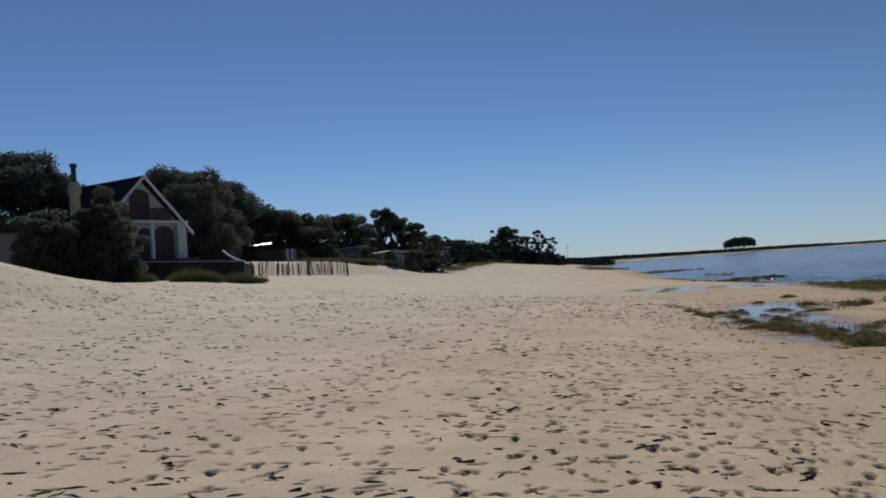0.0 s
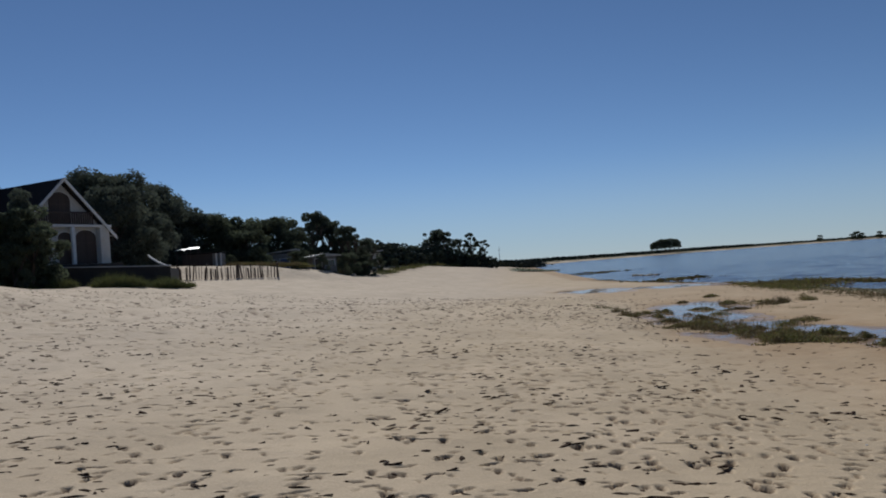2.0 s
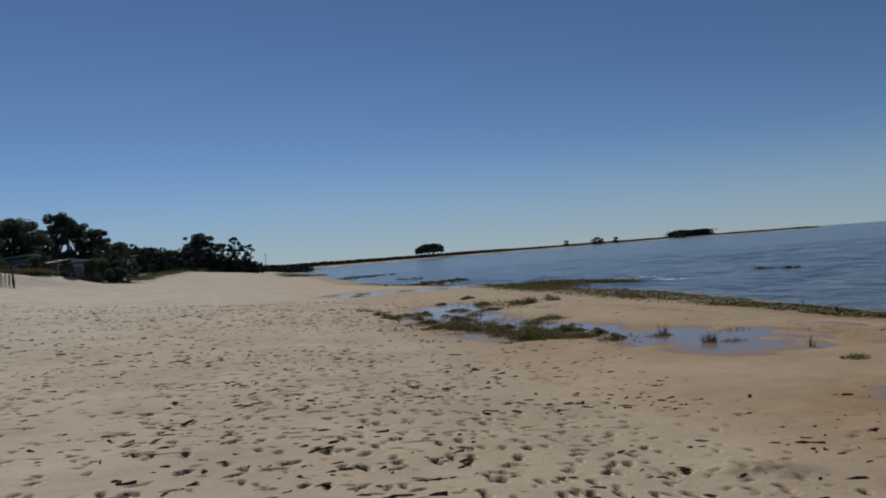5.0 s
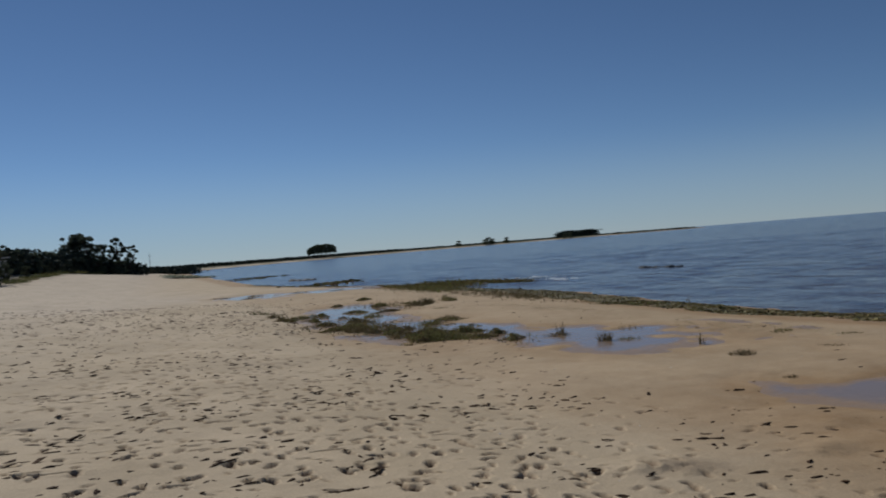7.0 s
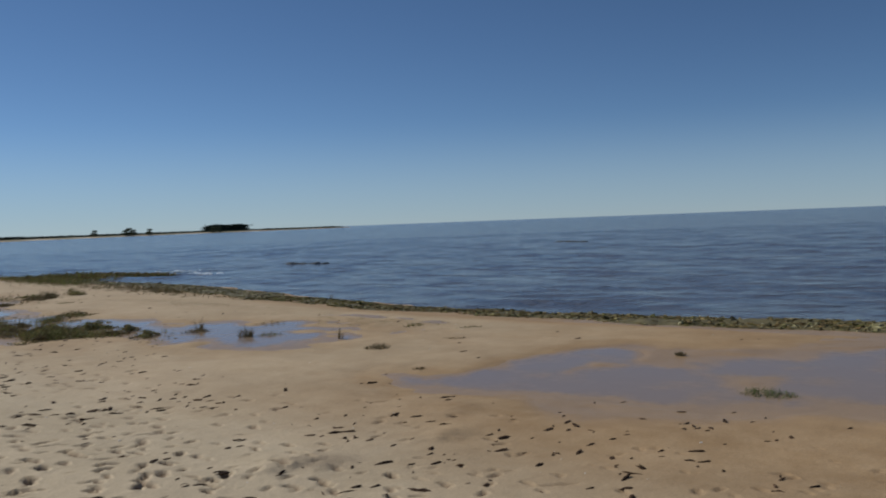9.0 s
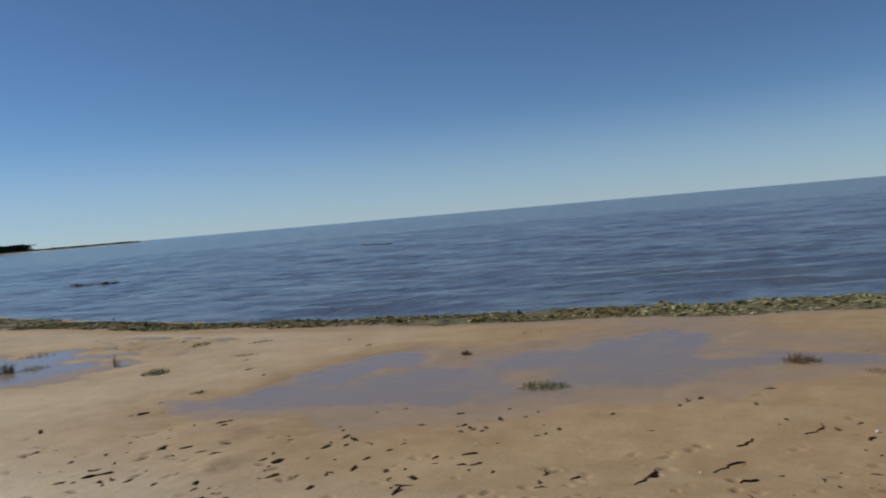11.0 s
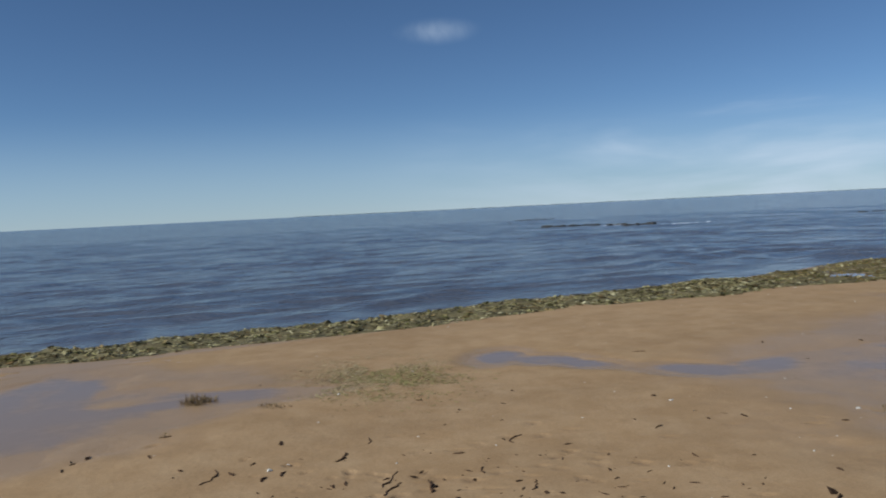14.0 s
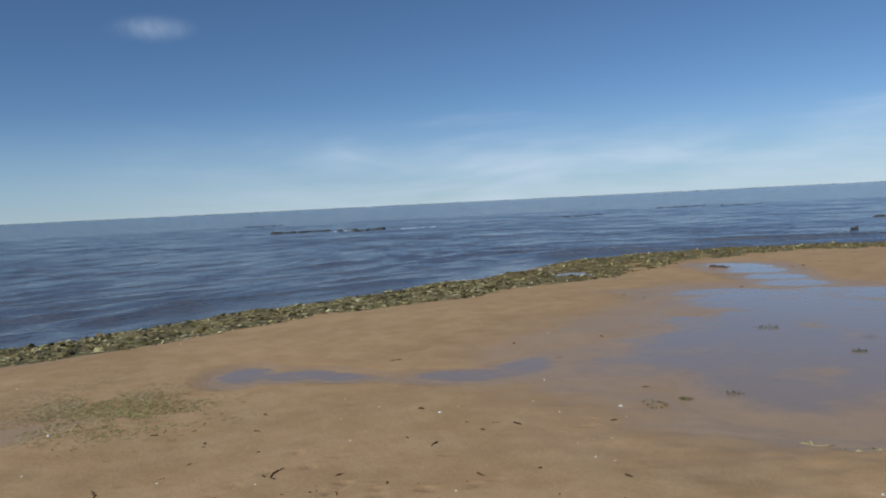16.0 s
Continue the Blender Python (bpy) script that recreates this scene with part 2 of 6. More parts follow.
def water_material(name, color, rough, ripples):
    """Water: a dark body under a reflecting, rippled surface. ripples: (scale, strength, distance) from coarse to fine."""
    m = bpy.data.materials.new(name)
    m.use_nodes = True
    tree = m.node_tree
    link = tree.links.new
    shader = tree.nodes["Principled BSDF"]
    shader.inputs["IOR"].default_value = 1.333
    shader.inputs["Roughness"].default_value = rough
    place = node(tree, "ShaderNodeTexCoord")
    patch = node(tree, "ShaderNodeTexNoise", {"Scale": 0.06, "Detail": 5.0})
    link(place.outputs["Object"], patch.inputs["Vector"])
    mix = mix_node(tree)
    mix.inputs[6].default_value, mix.inputs[7].default_value = (*color, 1), (*(0.7 * c for c in color), 1)
    link(patch.outputs[0], mix.inputs[0]), link(mix.outputs[2], shader.inputs["Base Color"])
    last = None
    for scale, strength, distance, stretch in ripples:
        spot = node(tree, "ShaderNodeMapping", {"Scale": stretch})
        link(place.outputs["Object"], spot.inputs[0])
        wave = node(tree, "ShaderNodeTexNoise", {"Scale": scale, "Detail": 4.0, "Roughness": 0.55, "Distortion": 0.3})
        link(spot.outputs[0], wave.inputs["Vector"])
        b = node(tree, "ShaderNodeBump", {"Strength": strength, "Distance": distance})
        link(wave.outputs[0], b.inputs["Height"])
        if last:
            link(last.outputs[0], b.inputs["Normal"])
        last = b
    link(last.outputs[0], shader.inputs["Normal"])
    return m, shader


SAND = sand_material()
SEA, _ = water_material("sea_water", (0.122, 0.128, 0.154), 0.14,
                        [(0.45, 0.9, 0.6, (1, 0.5, 1)), (1.6, 0.95, 0.18, (1, 0.55, 1)), (5.0, 0.9, 0.05, (1, 0.7, 1))])
POOL, pool_shader = water_material("pool_water", (0.31, 0.215, 0.14), 0.06, [(1.5, 0.05, 0.02, (1, 1, 1)), (9.0, 0.06, 0.004, (1, 1, 1))])


def thin_edges(m, shader):
    """Where the pool runs out into a mere film, it turns from a mirror into wet sand."""
    tree = m.node_tree
    link = tree.links.new
    deep = node(tree, "ShaderNodeAttribute")
    deep.attribute_name = "deep"
    place = node(tree, "ShaderNodeTexCoord")
    patch = node(tree, "ShaderNodeTexNoise", {"Scale": 1.3, "Detail": 6.0, "Roughness": 0.6})
    link(place.outputs["Object"], patch.inputs["Vector"])
    uneven = math_node(tree, "MULTIPLY_ADD")
    link(patch.outputs[0], uneven.inputs[0]), link(deep.outputs["Fac"], uneven.inputs[2])
    uneven.inputs[1].default_value = 1.8
    film = smooth_node(tree, 1.08, 1.95)
    link(uneven.outputs[0], film.inputs[0])
    most = math_node(tree, "MULTIPLY")
    link(film.outputs[0], most.inputs[0])
    most.inputs[1].default_value = 0.9
    sand = node(tree, "ShaderNodeBsdfPrincipled", {"Roughness": 0.36, "Specular IOR Level": 0.4})
    _, grain, damp = damp_sand(tree, place)
    over = mix_node(tree, "OVERLAY", 0.35)
    link(damp.outputs[2], over.inputs[6]), link(grain.outputs[0], over.inputs[7])
    soaked = node(tree, "ShaderNodeHueSaturation", {"Value": 0.95})
    link(over.outputs[2], soaked.inputs["Color"]), link(soaked.outputs[0], sand.inputs["Base Color"])
    blend = node(tree, "ShaderNodeMixShader")
    link(most.outputs[0], blend.inputs[0]), link(sand.outputs[0], blend.inputs[1]), link(shader.outputs[0], blend.inputs[2])
    link(blend.outputs[0], tree.nodes["Material Output"].inputs["Surface"])


thin_edges(POOL, pool_shader)
LEAF = island_material("leaves", [(0.08, 0.095, 0.065), (0.11, 0.125, 0.075), (0.09, 0.11, 0.075), (0.12, 0.13, 0.08)], 0.8, 0.45, 0.08)
PINE = island_material("needles", [(0.085, 0.10, 0.08), (0.11, 0.12, 0.09), (0.09, 0.11, 0.08)], 0.85, 0.35, 0.06)
GUM = island_material("gum_leaves", [(0.065, 0.08, 0.06), (0.095, 0.11, 0.08), (0.075, 0.09, 0.06)], 0.75, 0.45, 0.1)
SCRUB = island_material("far_scrub", [(0.04, 0.05, 0.04), (0.055, 0.065, 0.045), (0.045, 0.055, 0.04)], 0.9, 0.0, 0.04)
DUNE_GREEN = island_material("dune_plants", [(0.10, 0.115, 0.04), (0.14, 0.15, 0.055), (0.08, 0.095, 0.035), (0.17, 0.155, 0.07)], 0.8, 0.3, 0.08)
BARK = material("bark", (0.12, 0.09, 0.065), (0.06, 0.045, 0.035), 3.0, 0.9, bump=0.6, bump_scale=8)
GRASS = island_material("grass_blades", [(0.095, 0.115, 0.032), (0.15, 0.155, 0.05), (0.22, 0.175, 0.075), (0.07, 0.08, 0.028), (0.13, 0.10, 0.045)], 0.7, 0.4, 0.15)
DRYGRASS = island_material("dry_grass", [(0.22, 0.17, 0.09), (0.14, 0.10, 0.05), (0.10, 0.09, 0.04), (0.17, 0.13, 0.06)], 0.8, 0.3)
RUST = island_material("rusty_weed", [(0.26, 0.165, 0.08), (0.16, 0.11, 0.05), (0.36, 0.26, 0.14), (0.10, 0.07, 0.035)], 0.85, 0.2)
WRACK = island_material("sea_wrack", [(0.13, 0.11, 0.04), (0.42, 0.36, 0.18), (0.05, 0.04, 0.018), (0.05, 0.042, 0.016), (0.50, 0.44, 0.26), (0.11, 0.105, 0.03), (0.035, 0.026, 0.012), (0.26, 0.18, 0.08), (0.34, 0.31, 0.13)], 0.75, 0.1, 0.12)
WRACK_BED = material("wrack_bed", (0.07, 0.056, 0.02), (0.24, 0.19, 0.08), 3.2, 0.85, bump=1.0, bump_scale=26, spread=0.16)
BROWN_WRACK = island_material("brown_wrack", [(0.16, 0.10, 0.035), (0.10, 0.085, 0.025), (0.27, 0.17, 0.07), (0.055, 0.05, 0.018), (0.13, 0.12, 0.03), (0.33, 0.25, 0.11), (0.07, 0.045, 0.02)], 0.75, 0.2, 0.08)
# dark drift; its scraps also stand in for shade in the footprints
DRIFT_AND_SHADE = island_material("drift_and_print_shade", [(0.045, 0.027, 0.017), (0.08, 0.048, 0.03), (0.026, 0.017, 0.012), (0.12, 0.07, 0.04)], 0.9, 0.0, 0.06)
SHELL = island_material("shell_bits", [(0.6, 0.56, 0.48), (0.5, 0.45, 0.38), (0.65, 0.63, 0.6)], 0.6)
PLASTER = material("painted_plaster", (0.62, 0.60, 0.55), (0.52, 0.49, 0.43), 1.2, 0.85, bump=0.25, bump_scale=18)
CREAM = material("cream_plaster", (0.52, 0.45, 0.28), (0.42, 0.36, 0.22), 1.2, 0.9, bump=0.25, bump_scale=18)
DARK_WRACK = island_material("green_wrack", [(0.13, 0.13, 0.035), (0.22, 0.185, 0.06), (0.07, 0.06, 0.02), (0.27, 0.19, 0.08), (0.14, 0.15, 0.035), (0.19, 0.115, 0.05), (0.09, 0.06, 0.025)], 0.8, 0.3, 0.04)
WEED_MIX = island_material("mixed_weeds", [(0.14, 0.16, 0.045), (0.25, 0.235, 0.085), (0.22, 0.145, 0.07), (0.09, 0.08, 0.035), (0.32, 0.27, 0.13), (0.16, 0.19, 0.06)], 0.75, 0.3, 0.1)
PALE_WEED = island_material("pale_weed", [(0.40, 0.30, 0.155), (0.32, 0.255, 0.12), (0.43, 0.325, 0.175), (0.22, 0.215, 0.08)], 0.8, 0.1)
OLIVE_WEED = island_material("olive_weed", [(0.25, 0.21, 0.08), (0.33, 0.26, 0.115), (0.19, 0.175, 0.055), (0.37, 0.285, 0.14)], 0.85, 0.0, 0.1)
STRAW = island_material("dry_straw", [(0.44, 0.33, 0.18), (0.38, 0.285, 0.15), (0.48, 0.37, 0.21), (0.30, 0.25, 0.12)], 0.85)
SAGE = island_material("sage_leaves", [(0.13, 0.155, 0.06), (0.18, 0.195, 0.08), (0.08, 0.09, 0.035)], 0.7, 0.4)
GREY_WALL = material("grey_plaster", (0.36, 0.35, 0.34), (0.26, 0.25, 0.24), 0.9, 0.9, bump=0.3, bump_scale=12)
STONE = material("dark_stone", (0.04, 0.037, 0.034), (0.024, 0.022, 0.021), 2.0, 0.9, bump=0.8, bump_scale=6)
TURF = material("green_turf", (0.10, 0.115, 0.04), (0.06, 0.075, 0.025), 2.5, 0.9, bump=0.8, bump_scale=12)
ROOF = material("dark_roof", (0.04, 0.033, 0.032), (0.028, 0.025, 0.025), 1.5, 0.95, spec=0.08, bump=0.5, bump_scale=10)
PALE_ROOF = material("fibre_cement", (0.42, 0.41, 0.39), (0.32, 0.31, 0.29), 1.5, 0.6, bump=0.2, bump_scale=10)
TIMBER = material("dark_timber", (0.075, 0.05, 0.038), (0.045, 0.03, 0.024), 2.0, 0.7, bump=0.3, bump_scale=20, stretch=(1, 1, 0.2))
POSTWOOD = material("weathered_posts", (0.17, 0.13, 0.095), (0.09, 0.07, 0.05), 4.0, 0.9, bump=0.6, bump_scale=25, stretch=(1, 1, 0.3))
WHITE = material("white_paint", (0.78, 0.77, 0.74), (0.66, 0.64, 0.60), 2.0, 0.6)
METAL = material("flue_metal", (0.10, 0.095, 0.09), (0.05, 0.05, 0.05), 5.0, 0.55, 0.6)
ZINC = material("zinc_sheet", (0.62, 0.62, 0.62), (0.5, 0.5, 0.5), 3.0, 0.34, 0.9)
BLUE = material("blue_shutter", (0.06, 0.09, 0.2), (0.05, 0.07, 0.15), 3.0, 0.6)
ROCK = material("wet_rock", (0.05, 0.045, 0.04), (0.03, 0.028, 0.026), 4.0, 0.75, bump=0.9, bump_scale=8)
FOAM = material("foam", (0.75, 0.78, 0.8), (0.6, 0.64, 0.68), 6.0, 0.7)
# darker copy of the wall plaster, with the cottages' shade put into its colour
SHADE_WALL = material("shaded_plaster", (0.24, 0.235, 0.225), (0.17, 0.165, 0.16), 0.9, 0.9, bump=0.3, bump_scale=12)
GLASS = material("dark_glass", (0.02, 0.022, 0.025), (0.015, 0.016, 0.018), 1.0, 0.08)

# ---- helpers for meshes ----


def raw_mesh(name, verts, faces, mat, smooth=False):
    """A mesh from arrays of corners and faces of one size."""
    verts, faces = np.asarray(verts, np.float32), np.asarray(faces, np.int32)
    me = bpy.data.meshes.new(name)
    me.vertices.add(len(verts))
    me.vertices.foreach_set("co", verts.ravel())
    sides = faces.shape[1]
    me.loops.add(faces.size)
    me.loops.foreach_set("vertex_index", faces.ravel())
    me.polygons.add(len(faces))
    me.polygons.foreach_set("loop_start", np.arange(0, faces.size, sides, dtype=np.int32))
    me.polygons.foreach_set("use_smooth", np.full(len(faces), smooth))
    me.update(calc_edges=True)
    me.materials.append(mat)
    return me


def thing(name, place, label, category, group="", kind="", turn=0.0):
    """An empty at the base of a thing."""
    ob = new(name)
    ob.empty_display_size = 0.2
    ob.matrix_basis = pose(*place, 0, 0, turn)
    return tagged(ob, label, category, group, kind)


def part(name, bm, mat, parent, label=""):
    """Links a bmesh, or a ready mesh, as one object under a thing or under a part."""
    if isinstance(bm, bmesh.types.BMesh):
        me = bpy.data.meshes.new(name)
        bm.to_mesh(me)
        bm.free()
        me.materials.append(mat)
    else:
        me = bm
    ob = new(name, me)
    ob.parent = parent
    return tagged(ob, label, kind="stuff" if name in ("foliage", "crown", "leaf_litter") else "")


def box(bm, lo, hi, bevel=0.0):
    """A box between two corners, its edges rounded off by bevel."""
    m = Matrix.Translation([(a + b) / 2 for a, b in zip(lo, hi)]) @ Matrix.Diagonal([abs(b - a) for a, b in zip(lo, hi)] + [1])
    made = bmesh.ops.create_cube(bm, size=1, matrix=m)["verts"]
    if bevel:
        edges = list({e for v in made for e in v.link_edges})
        bmesh.ops.bevel(bm, geom=edges, offset=bevel, segments=1, affect="EDGES")
    return bm


def prism(bm, outline, depth0, depth1):
    """Extrudes an outline of (x, z) from y = depth0 to y = depth1."""
    a = [bm.verts.new((x, depth0, z)) for x, z in outline]
    b = [bm.verts.new((x, depth1, z)) for x, z in outline]
    bm.faces.new(a)
    bm.faces.new(b[::-1])
    for n in range(len(a)):
        k = (n + 1) % len(a)
        bm.faces.new((a[n], b[n], b[k], a[k]))
    bmesh.ops.recalc_face_normals(bm, faces=bm.faces)
    return bm


def tube(bm, points, radii, sides=7):
    """A tapered round limb through points."""
    rings = []
    for n, (p, r) in enumerate(zip(points, radii)):
        ahead = (Vector(points[min(n + 1, len(points) - 1)]) - Vector(points[max(n - 1, 0)])).normalized()
        turn = ahead.to_track_quat("Z", "Y").to_matrix()
        rings.append([bm.verts.new(Vector(p) + turn @ Vector((r * math.cos(a), r * math.sin(a), 0)))
                      for a in (2 * math.pi * k / sides for k in range(sides))])
    for a, b in zip(rings, rings[1:]):
        for k in range(sides):
            bm.faces.new((a[k], a[(k + 1) % sides], b[(k + 1) % sides], b[k]))
    bm.faces.new(rings[0][::-1])
    bm.faces.new(rings[-1])
    return bm


def turns(rng, n, tilt=1.0, spin=None):
    """Random turn matrices; tilt 0 keeps them upright, spin gives their own bearing."""
    a, b, c = rng.uniform(0, 2 * np.pi, n) if spin is None else spin, rng.normal(0, tilt, n), rng.normal(0, tilt, n)
    z, o = np.zeros(n), np.ones(n)
    rz = np.stack([np.cos(a), -np.sin(a), z, np.sin(a), np.cos(a), z, z, z, o], -1).reshape(n, 3, 3)
    rx = np.stack([o, z, z, z, np.cos(b), -np.sin(b), z, np.sin(b), np.cos(b)], -1).reshape(n, 3, 3)
    ry = np.stack([np.cos(c), z, np.sin(c), z, o, z, -np.sin(c), z, np.cos(c)], -1).reshape(n, 3, 3)
    return rz @ rx @ ry


def scattered(name, verts, faces, places, sizes, rot, mat, rng=None, jitter=0.0, smooth=False):
    """One mesh of many copies of a small form: places n x 3, sizes n x 3, turns n x 3 x 3."""
    verts, faces = np.asarray(verts, float), np.asarray(faces)
    n, k = len(places), len(verts)
    v = verts[None] * np.asarray(sizes)[:, None, :]
    if jitter:
        v = v * (1 + rng.normal(0, jitter, (n, k, 1)))
    v = np.einsum("nij,nkj->nki", rot, v) + np.asarray(places)[:, None, :]
    f = faces[None] + (np.arange(n) * k)[:, None, None]
    return raw_mesh(name, v.reshape(-1, 3), f.reshape(-1, faces.shape[1]), mat, smooth)


def lump(sides=4):
    """A rough low lump, open below, about 1 across."""
    bm = bmesh.new()
    bmesh.ops.create_cone(bm, cap_ends=True, segments=sides, radius1=0.5, radius2=0.28, depth=0.8)
    bmesh.ops.delete(bm, geom=[f for f in bm.faces if f.normal.z < -0.9], context="FACES_ONLY")
    bmesh.ops.triangulate(bm, faces=bm.faces)
    bm.verts.ensure_lookup_table()
    v = [tuple(p.co) for p in bm.verts]
    f = [[p.index for p in face.verts] for face in bm.faces]
    bm.free()
    return v, f


LUMP = lump()
OVAL = lump(7)
TWIG = ([(-0.5, -0.01, 0), (-0.5, 0.01, 0), (-0.5, 0, 0.01), (-0.2, 0.06, 0), (-0.2, 0.20, 0), (-0.2, 0.13, 0.09), (0.15, -0.13, 0), (0.15, 0.0, 0), (0.15, -0.06, 0.08), (0.5, 0.10, 0), (0.5, 0.13, 0), (0.5, 0.115, 0.02)],
        [(a + k, a + (k + 1) % 3, a + 3 + (k + 1) % 3, a + 3 + k) for a in (0, 3, 6) for k in range(3)])
RIBBON = ([(-0.5, -0.05, 0), (-0.5, 0.0, 0.03), (-0.5, 0.05, 0), (-0.18, 0.0, 0.03), (-0.18, 0.11, 0.13), (-0.18, 0.22, 0.02), (0.18, -0.12, 0.02), (0.18, 0.0, 0.11), (0.18, 0.1, 0.03), (0.5, 0.04, 0), (0.5, 0.07, 0.02), (0.5, 0.12, 0)],
          [(a + k, a + k + 1, a + k + 4, a + k + 3) for a in (0, 3, 6) for k in (0, 1)])
LEAFLET = ([(-0.5, -0.28, 0), (0.55, 0.02, 0.08), (-0.35, 0.36, -0.05)], [(0, 1, 2)])
CARD = ([(-0.5, -0.3, 0), (0.5, -0.22, 0.06), (0.42, 0.3, 0), (-0.4, 0.26, -0.08)], [(0, 1, 2, 3)])
BLADE = ([(-0.5, 0, 0), (0.5, 0, 0), (0.34, 0.12, 0.55), (-0.34, 0.12, 0.55), (0.05, 0.4, 1.0), (-0.05, 0.4, 1.0)], [(0, 1, 2, 3), (3, 2, 4, 5)])

# ---- the lie of the land ----
SHORE_Y = [-400, -60, -38, -31, -26.5, -23.5, -20, -14, -7, 0, 8, 14, 20, 27, 34, 48, 62, 75, 90, 132, 270, 390, 4000]
SHORE_X = [-330, -8, 8, 15.2, 19.3, 21.9, 23.1, 20.6, 19.6, 18.2, 17.3, 17.4, 18.8, 21.0, 21.6, 22.4, 20.9, 21.2, 23.5, 30, 53, 80, 80]
FAR_X = [60, 80, 120, 206, 426, 567, 720, 765, 800]
FAR_Y = [395, 400, 465, 545, 665, 690, 700, 720, 5000]
RISE_U = [-4000, -200, -30, 0, 1.6, 3.4, 5, 11, 13, 18, 24, 30, 36, 45, 60, 110, 4000]
RISE_Z = [-9, -6, -1.2, 0.0, 0.13, 0.22, 0.25, 0.268, 0.38, 0.70, 1.15, 1.75, 2.30, 2.75, 3.2, 4.2, 5.0]
# shallow basins behind the shore: middle, half widths, turn in degrees
BASINS = [(12.27, 2.23, 1.73, 1.16, -23), (10.83, 2.68, 2.69, 1.7, -64), (11.27, 5.58, 0.45, 0.9, -61), (8.99, 5.79, 1.95, 0.71, -74),
          (11.3, 0.45, 1.54, 0.55, 85), (10.11, 6.17, 0.61, 2.02, 78), (9.87, 4.49, 1.42, 1.36, -29)]
BASINS += [(9.85, -5.6, 0.4, 0.8, -37), (9.77, -6.27, 0.4, 0.8, 23), (11.95, -3.7, 0.62, 0.42, -30), (11.45, -4.15, 0.6, 0.4, 50), (10.95, -4.5, 0.5, 0.32, 40)]
BASINS += [(7.47, -13.67, 2.35, 1.37, -56), (8.37, -10.77, 4.32, 2.95, -69), (11.97, -13.57, 1.87, 0.85, 28), (9.51, -15.05, 1.25, 2.28, -75),
           (10.3, -12.81, 1.83, 2.78, 71), (7.47, -8.52, 2.68, 2.03, 119), (8.31, -9.34, 3.11, 2.22, 77)]
BASINS += [(10.35, 17.4, 1.12, 2.7, 9), (10.6, 14.23, 3.98, 1.63, -75), (10.87, 27.36, 1.76, 4.28, -22), (9.42, 19.32, 1.87, 4.23, -3),
           (10.92, 12.69, 1.74, 1.96, 88), (9.68, 23.53, 4.29, 1.69, 73), (11.61, 13.2, 1.42, 1.53, 28)]
BASINS += [(12.0, -15.6, 0.9, 0.8, 0), (13.0, -16.5, 0.9, 0.8, 0), (14.2, -17.6, 1.1, 0.9, 0), (15.2, -18.4, 1.2, 0.9, 0),
           (13.2, 47.8, 2.4, 3.2, 0), (16.9, 46.6, 2.9, 2.0, 0)]
# spots inside them where the sand comes near the surface
SHOALS = [(13.6, 48.9, 0.8, 1.3), (15.9, 46.4, 0.7, 1.0), (17.6, 47.4, 0.5, 0.8), (12.2, 46.6, 0.7, 0.9), (11.5, 12.2, 0.5, 0.35), (12.4, 12.9, 0.5, 0.3), (10.0, 12.0, 0.4, 0.3), (11.4, 1.0, 0.22, 0.75), (12.4, 4.2, 0.4, 0.3), (9.3, -7.8, 0.8, 0.6), (7.2, -8.2, 0.6, 0.7), (6.3, -7.2, 0.4, 0.4), (8.9, -12.7, 0.7, 0.7), (10.3, 3.3, 0.5, 0.5),
          (8.6, 21.5, 0.6, 2.6), (9.3, 17.2, 0.6, 1.6), (9.6, 12.9, 0.6, 0.5), (11.9, 14.2, 0.5, 0.5), (9.7, 15.0, 0.5, 0.6), (11.3, 12.3, 0.35, 0.5), (10.3, 11.4, 0.5, 0.3), (10.2, 13.9, 0.25, 0.5), (12.2, 12.7, 0.3, 0.4), (10.9, 16.2, 0.3, 0.8), (10.2, 22.0, 0.4, 1.0)]
POOL_Z = 0.225


def smoothstep(a, b, x):
    t = np.clip((x - a) / (b - a), 0, 1)
    return t * t * (3 - 2 * t)


def value_noise(x, y, seed):
    """Smooth noise in -1 to 1 over the plane, the same for every build."""
    xi, yi = np.floor(x), np.floor(y)
    fx, fy = x - xi, y - yi
    fx, fy = fx * fx * (3 - 2 * fx), fy * fy * (3 - 2 * fy)

    def corner(i, j):
        h = np.sin(i * 127.1 + j * 311.7 + seed * 74.7) * 43758.5453
        return 2 * (h - np.floor(h)) - 1

    top = corner(xi, yi) * (1 - fx) + corner(xi + 1, yi) * fx
    low = corner(xi, yi + 1) * (1 - fx) + corner(xi + 1, yi + 1) * fx
    return top * (1 - fy) + low * fy


def inland(x, y):
    """Metres inland from the water's edge; below zero out in the water."""
    near = np.interp(y, SHORE_Y, SHORE_X) - x + 0.22 * value_noise(y / 3.1, x * 0, 3) + 0.12 * value_noise(y / 1.1, x * 0, 4)
    far = np.where(x > 60, y - np.interp(x, FAR_X, FAR_Y), -4000)
    return np.maximum(near, far)


def basin(x, y):
    depth = np.zeros_like(x) - 9.0
    wob = 0.32 * value_noise(x / 1.1, y / 1.1, 11) + 0.24 * value_noise(x / 0.45, y / 0.45, 12) + 0.14 * value_noise(x / 0.2, y / 0.2, 13)
    wob = wob * (0.26 + 0.42 * smoothstep(-3, 9, y))
    for cx, cy, rx, ry, turn in BASINS:
        c, s = math.cos(math.radians(turn)), math.sin(math.radians(turn))
        along, across = (x - cx) * c + (y - cy) * s, (y - cy) * c - (x - cx) * s
        depth = np.maximum(depth, 1 - np.hypot(along / rx, across / ry) + wob)
    return depth


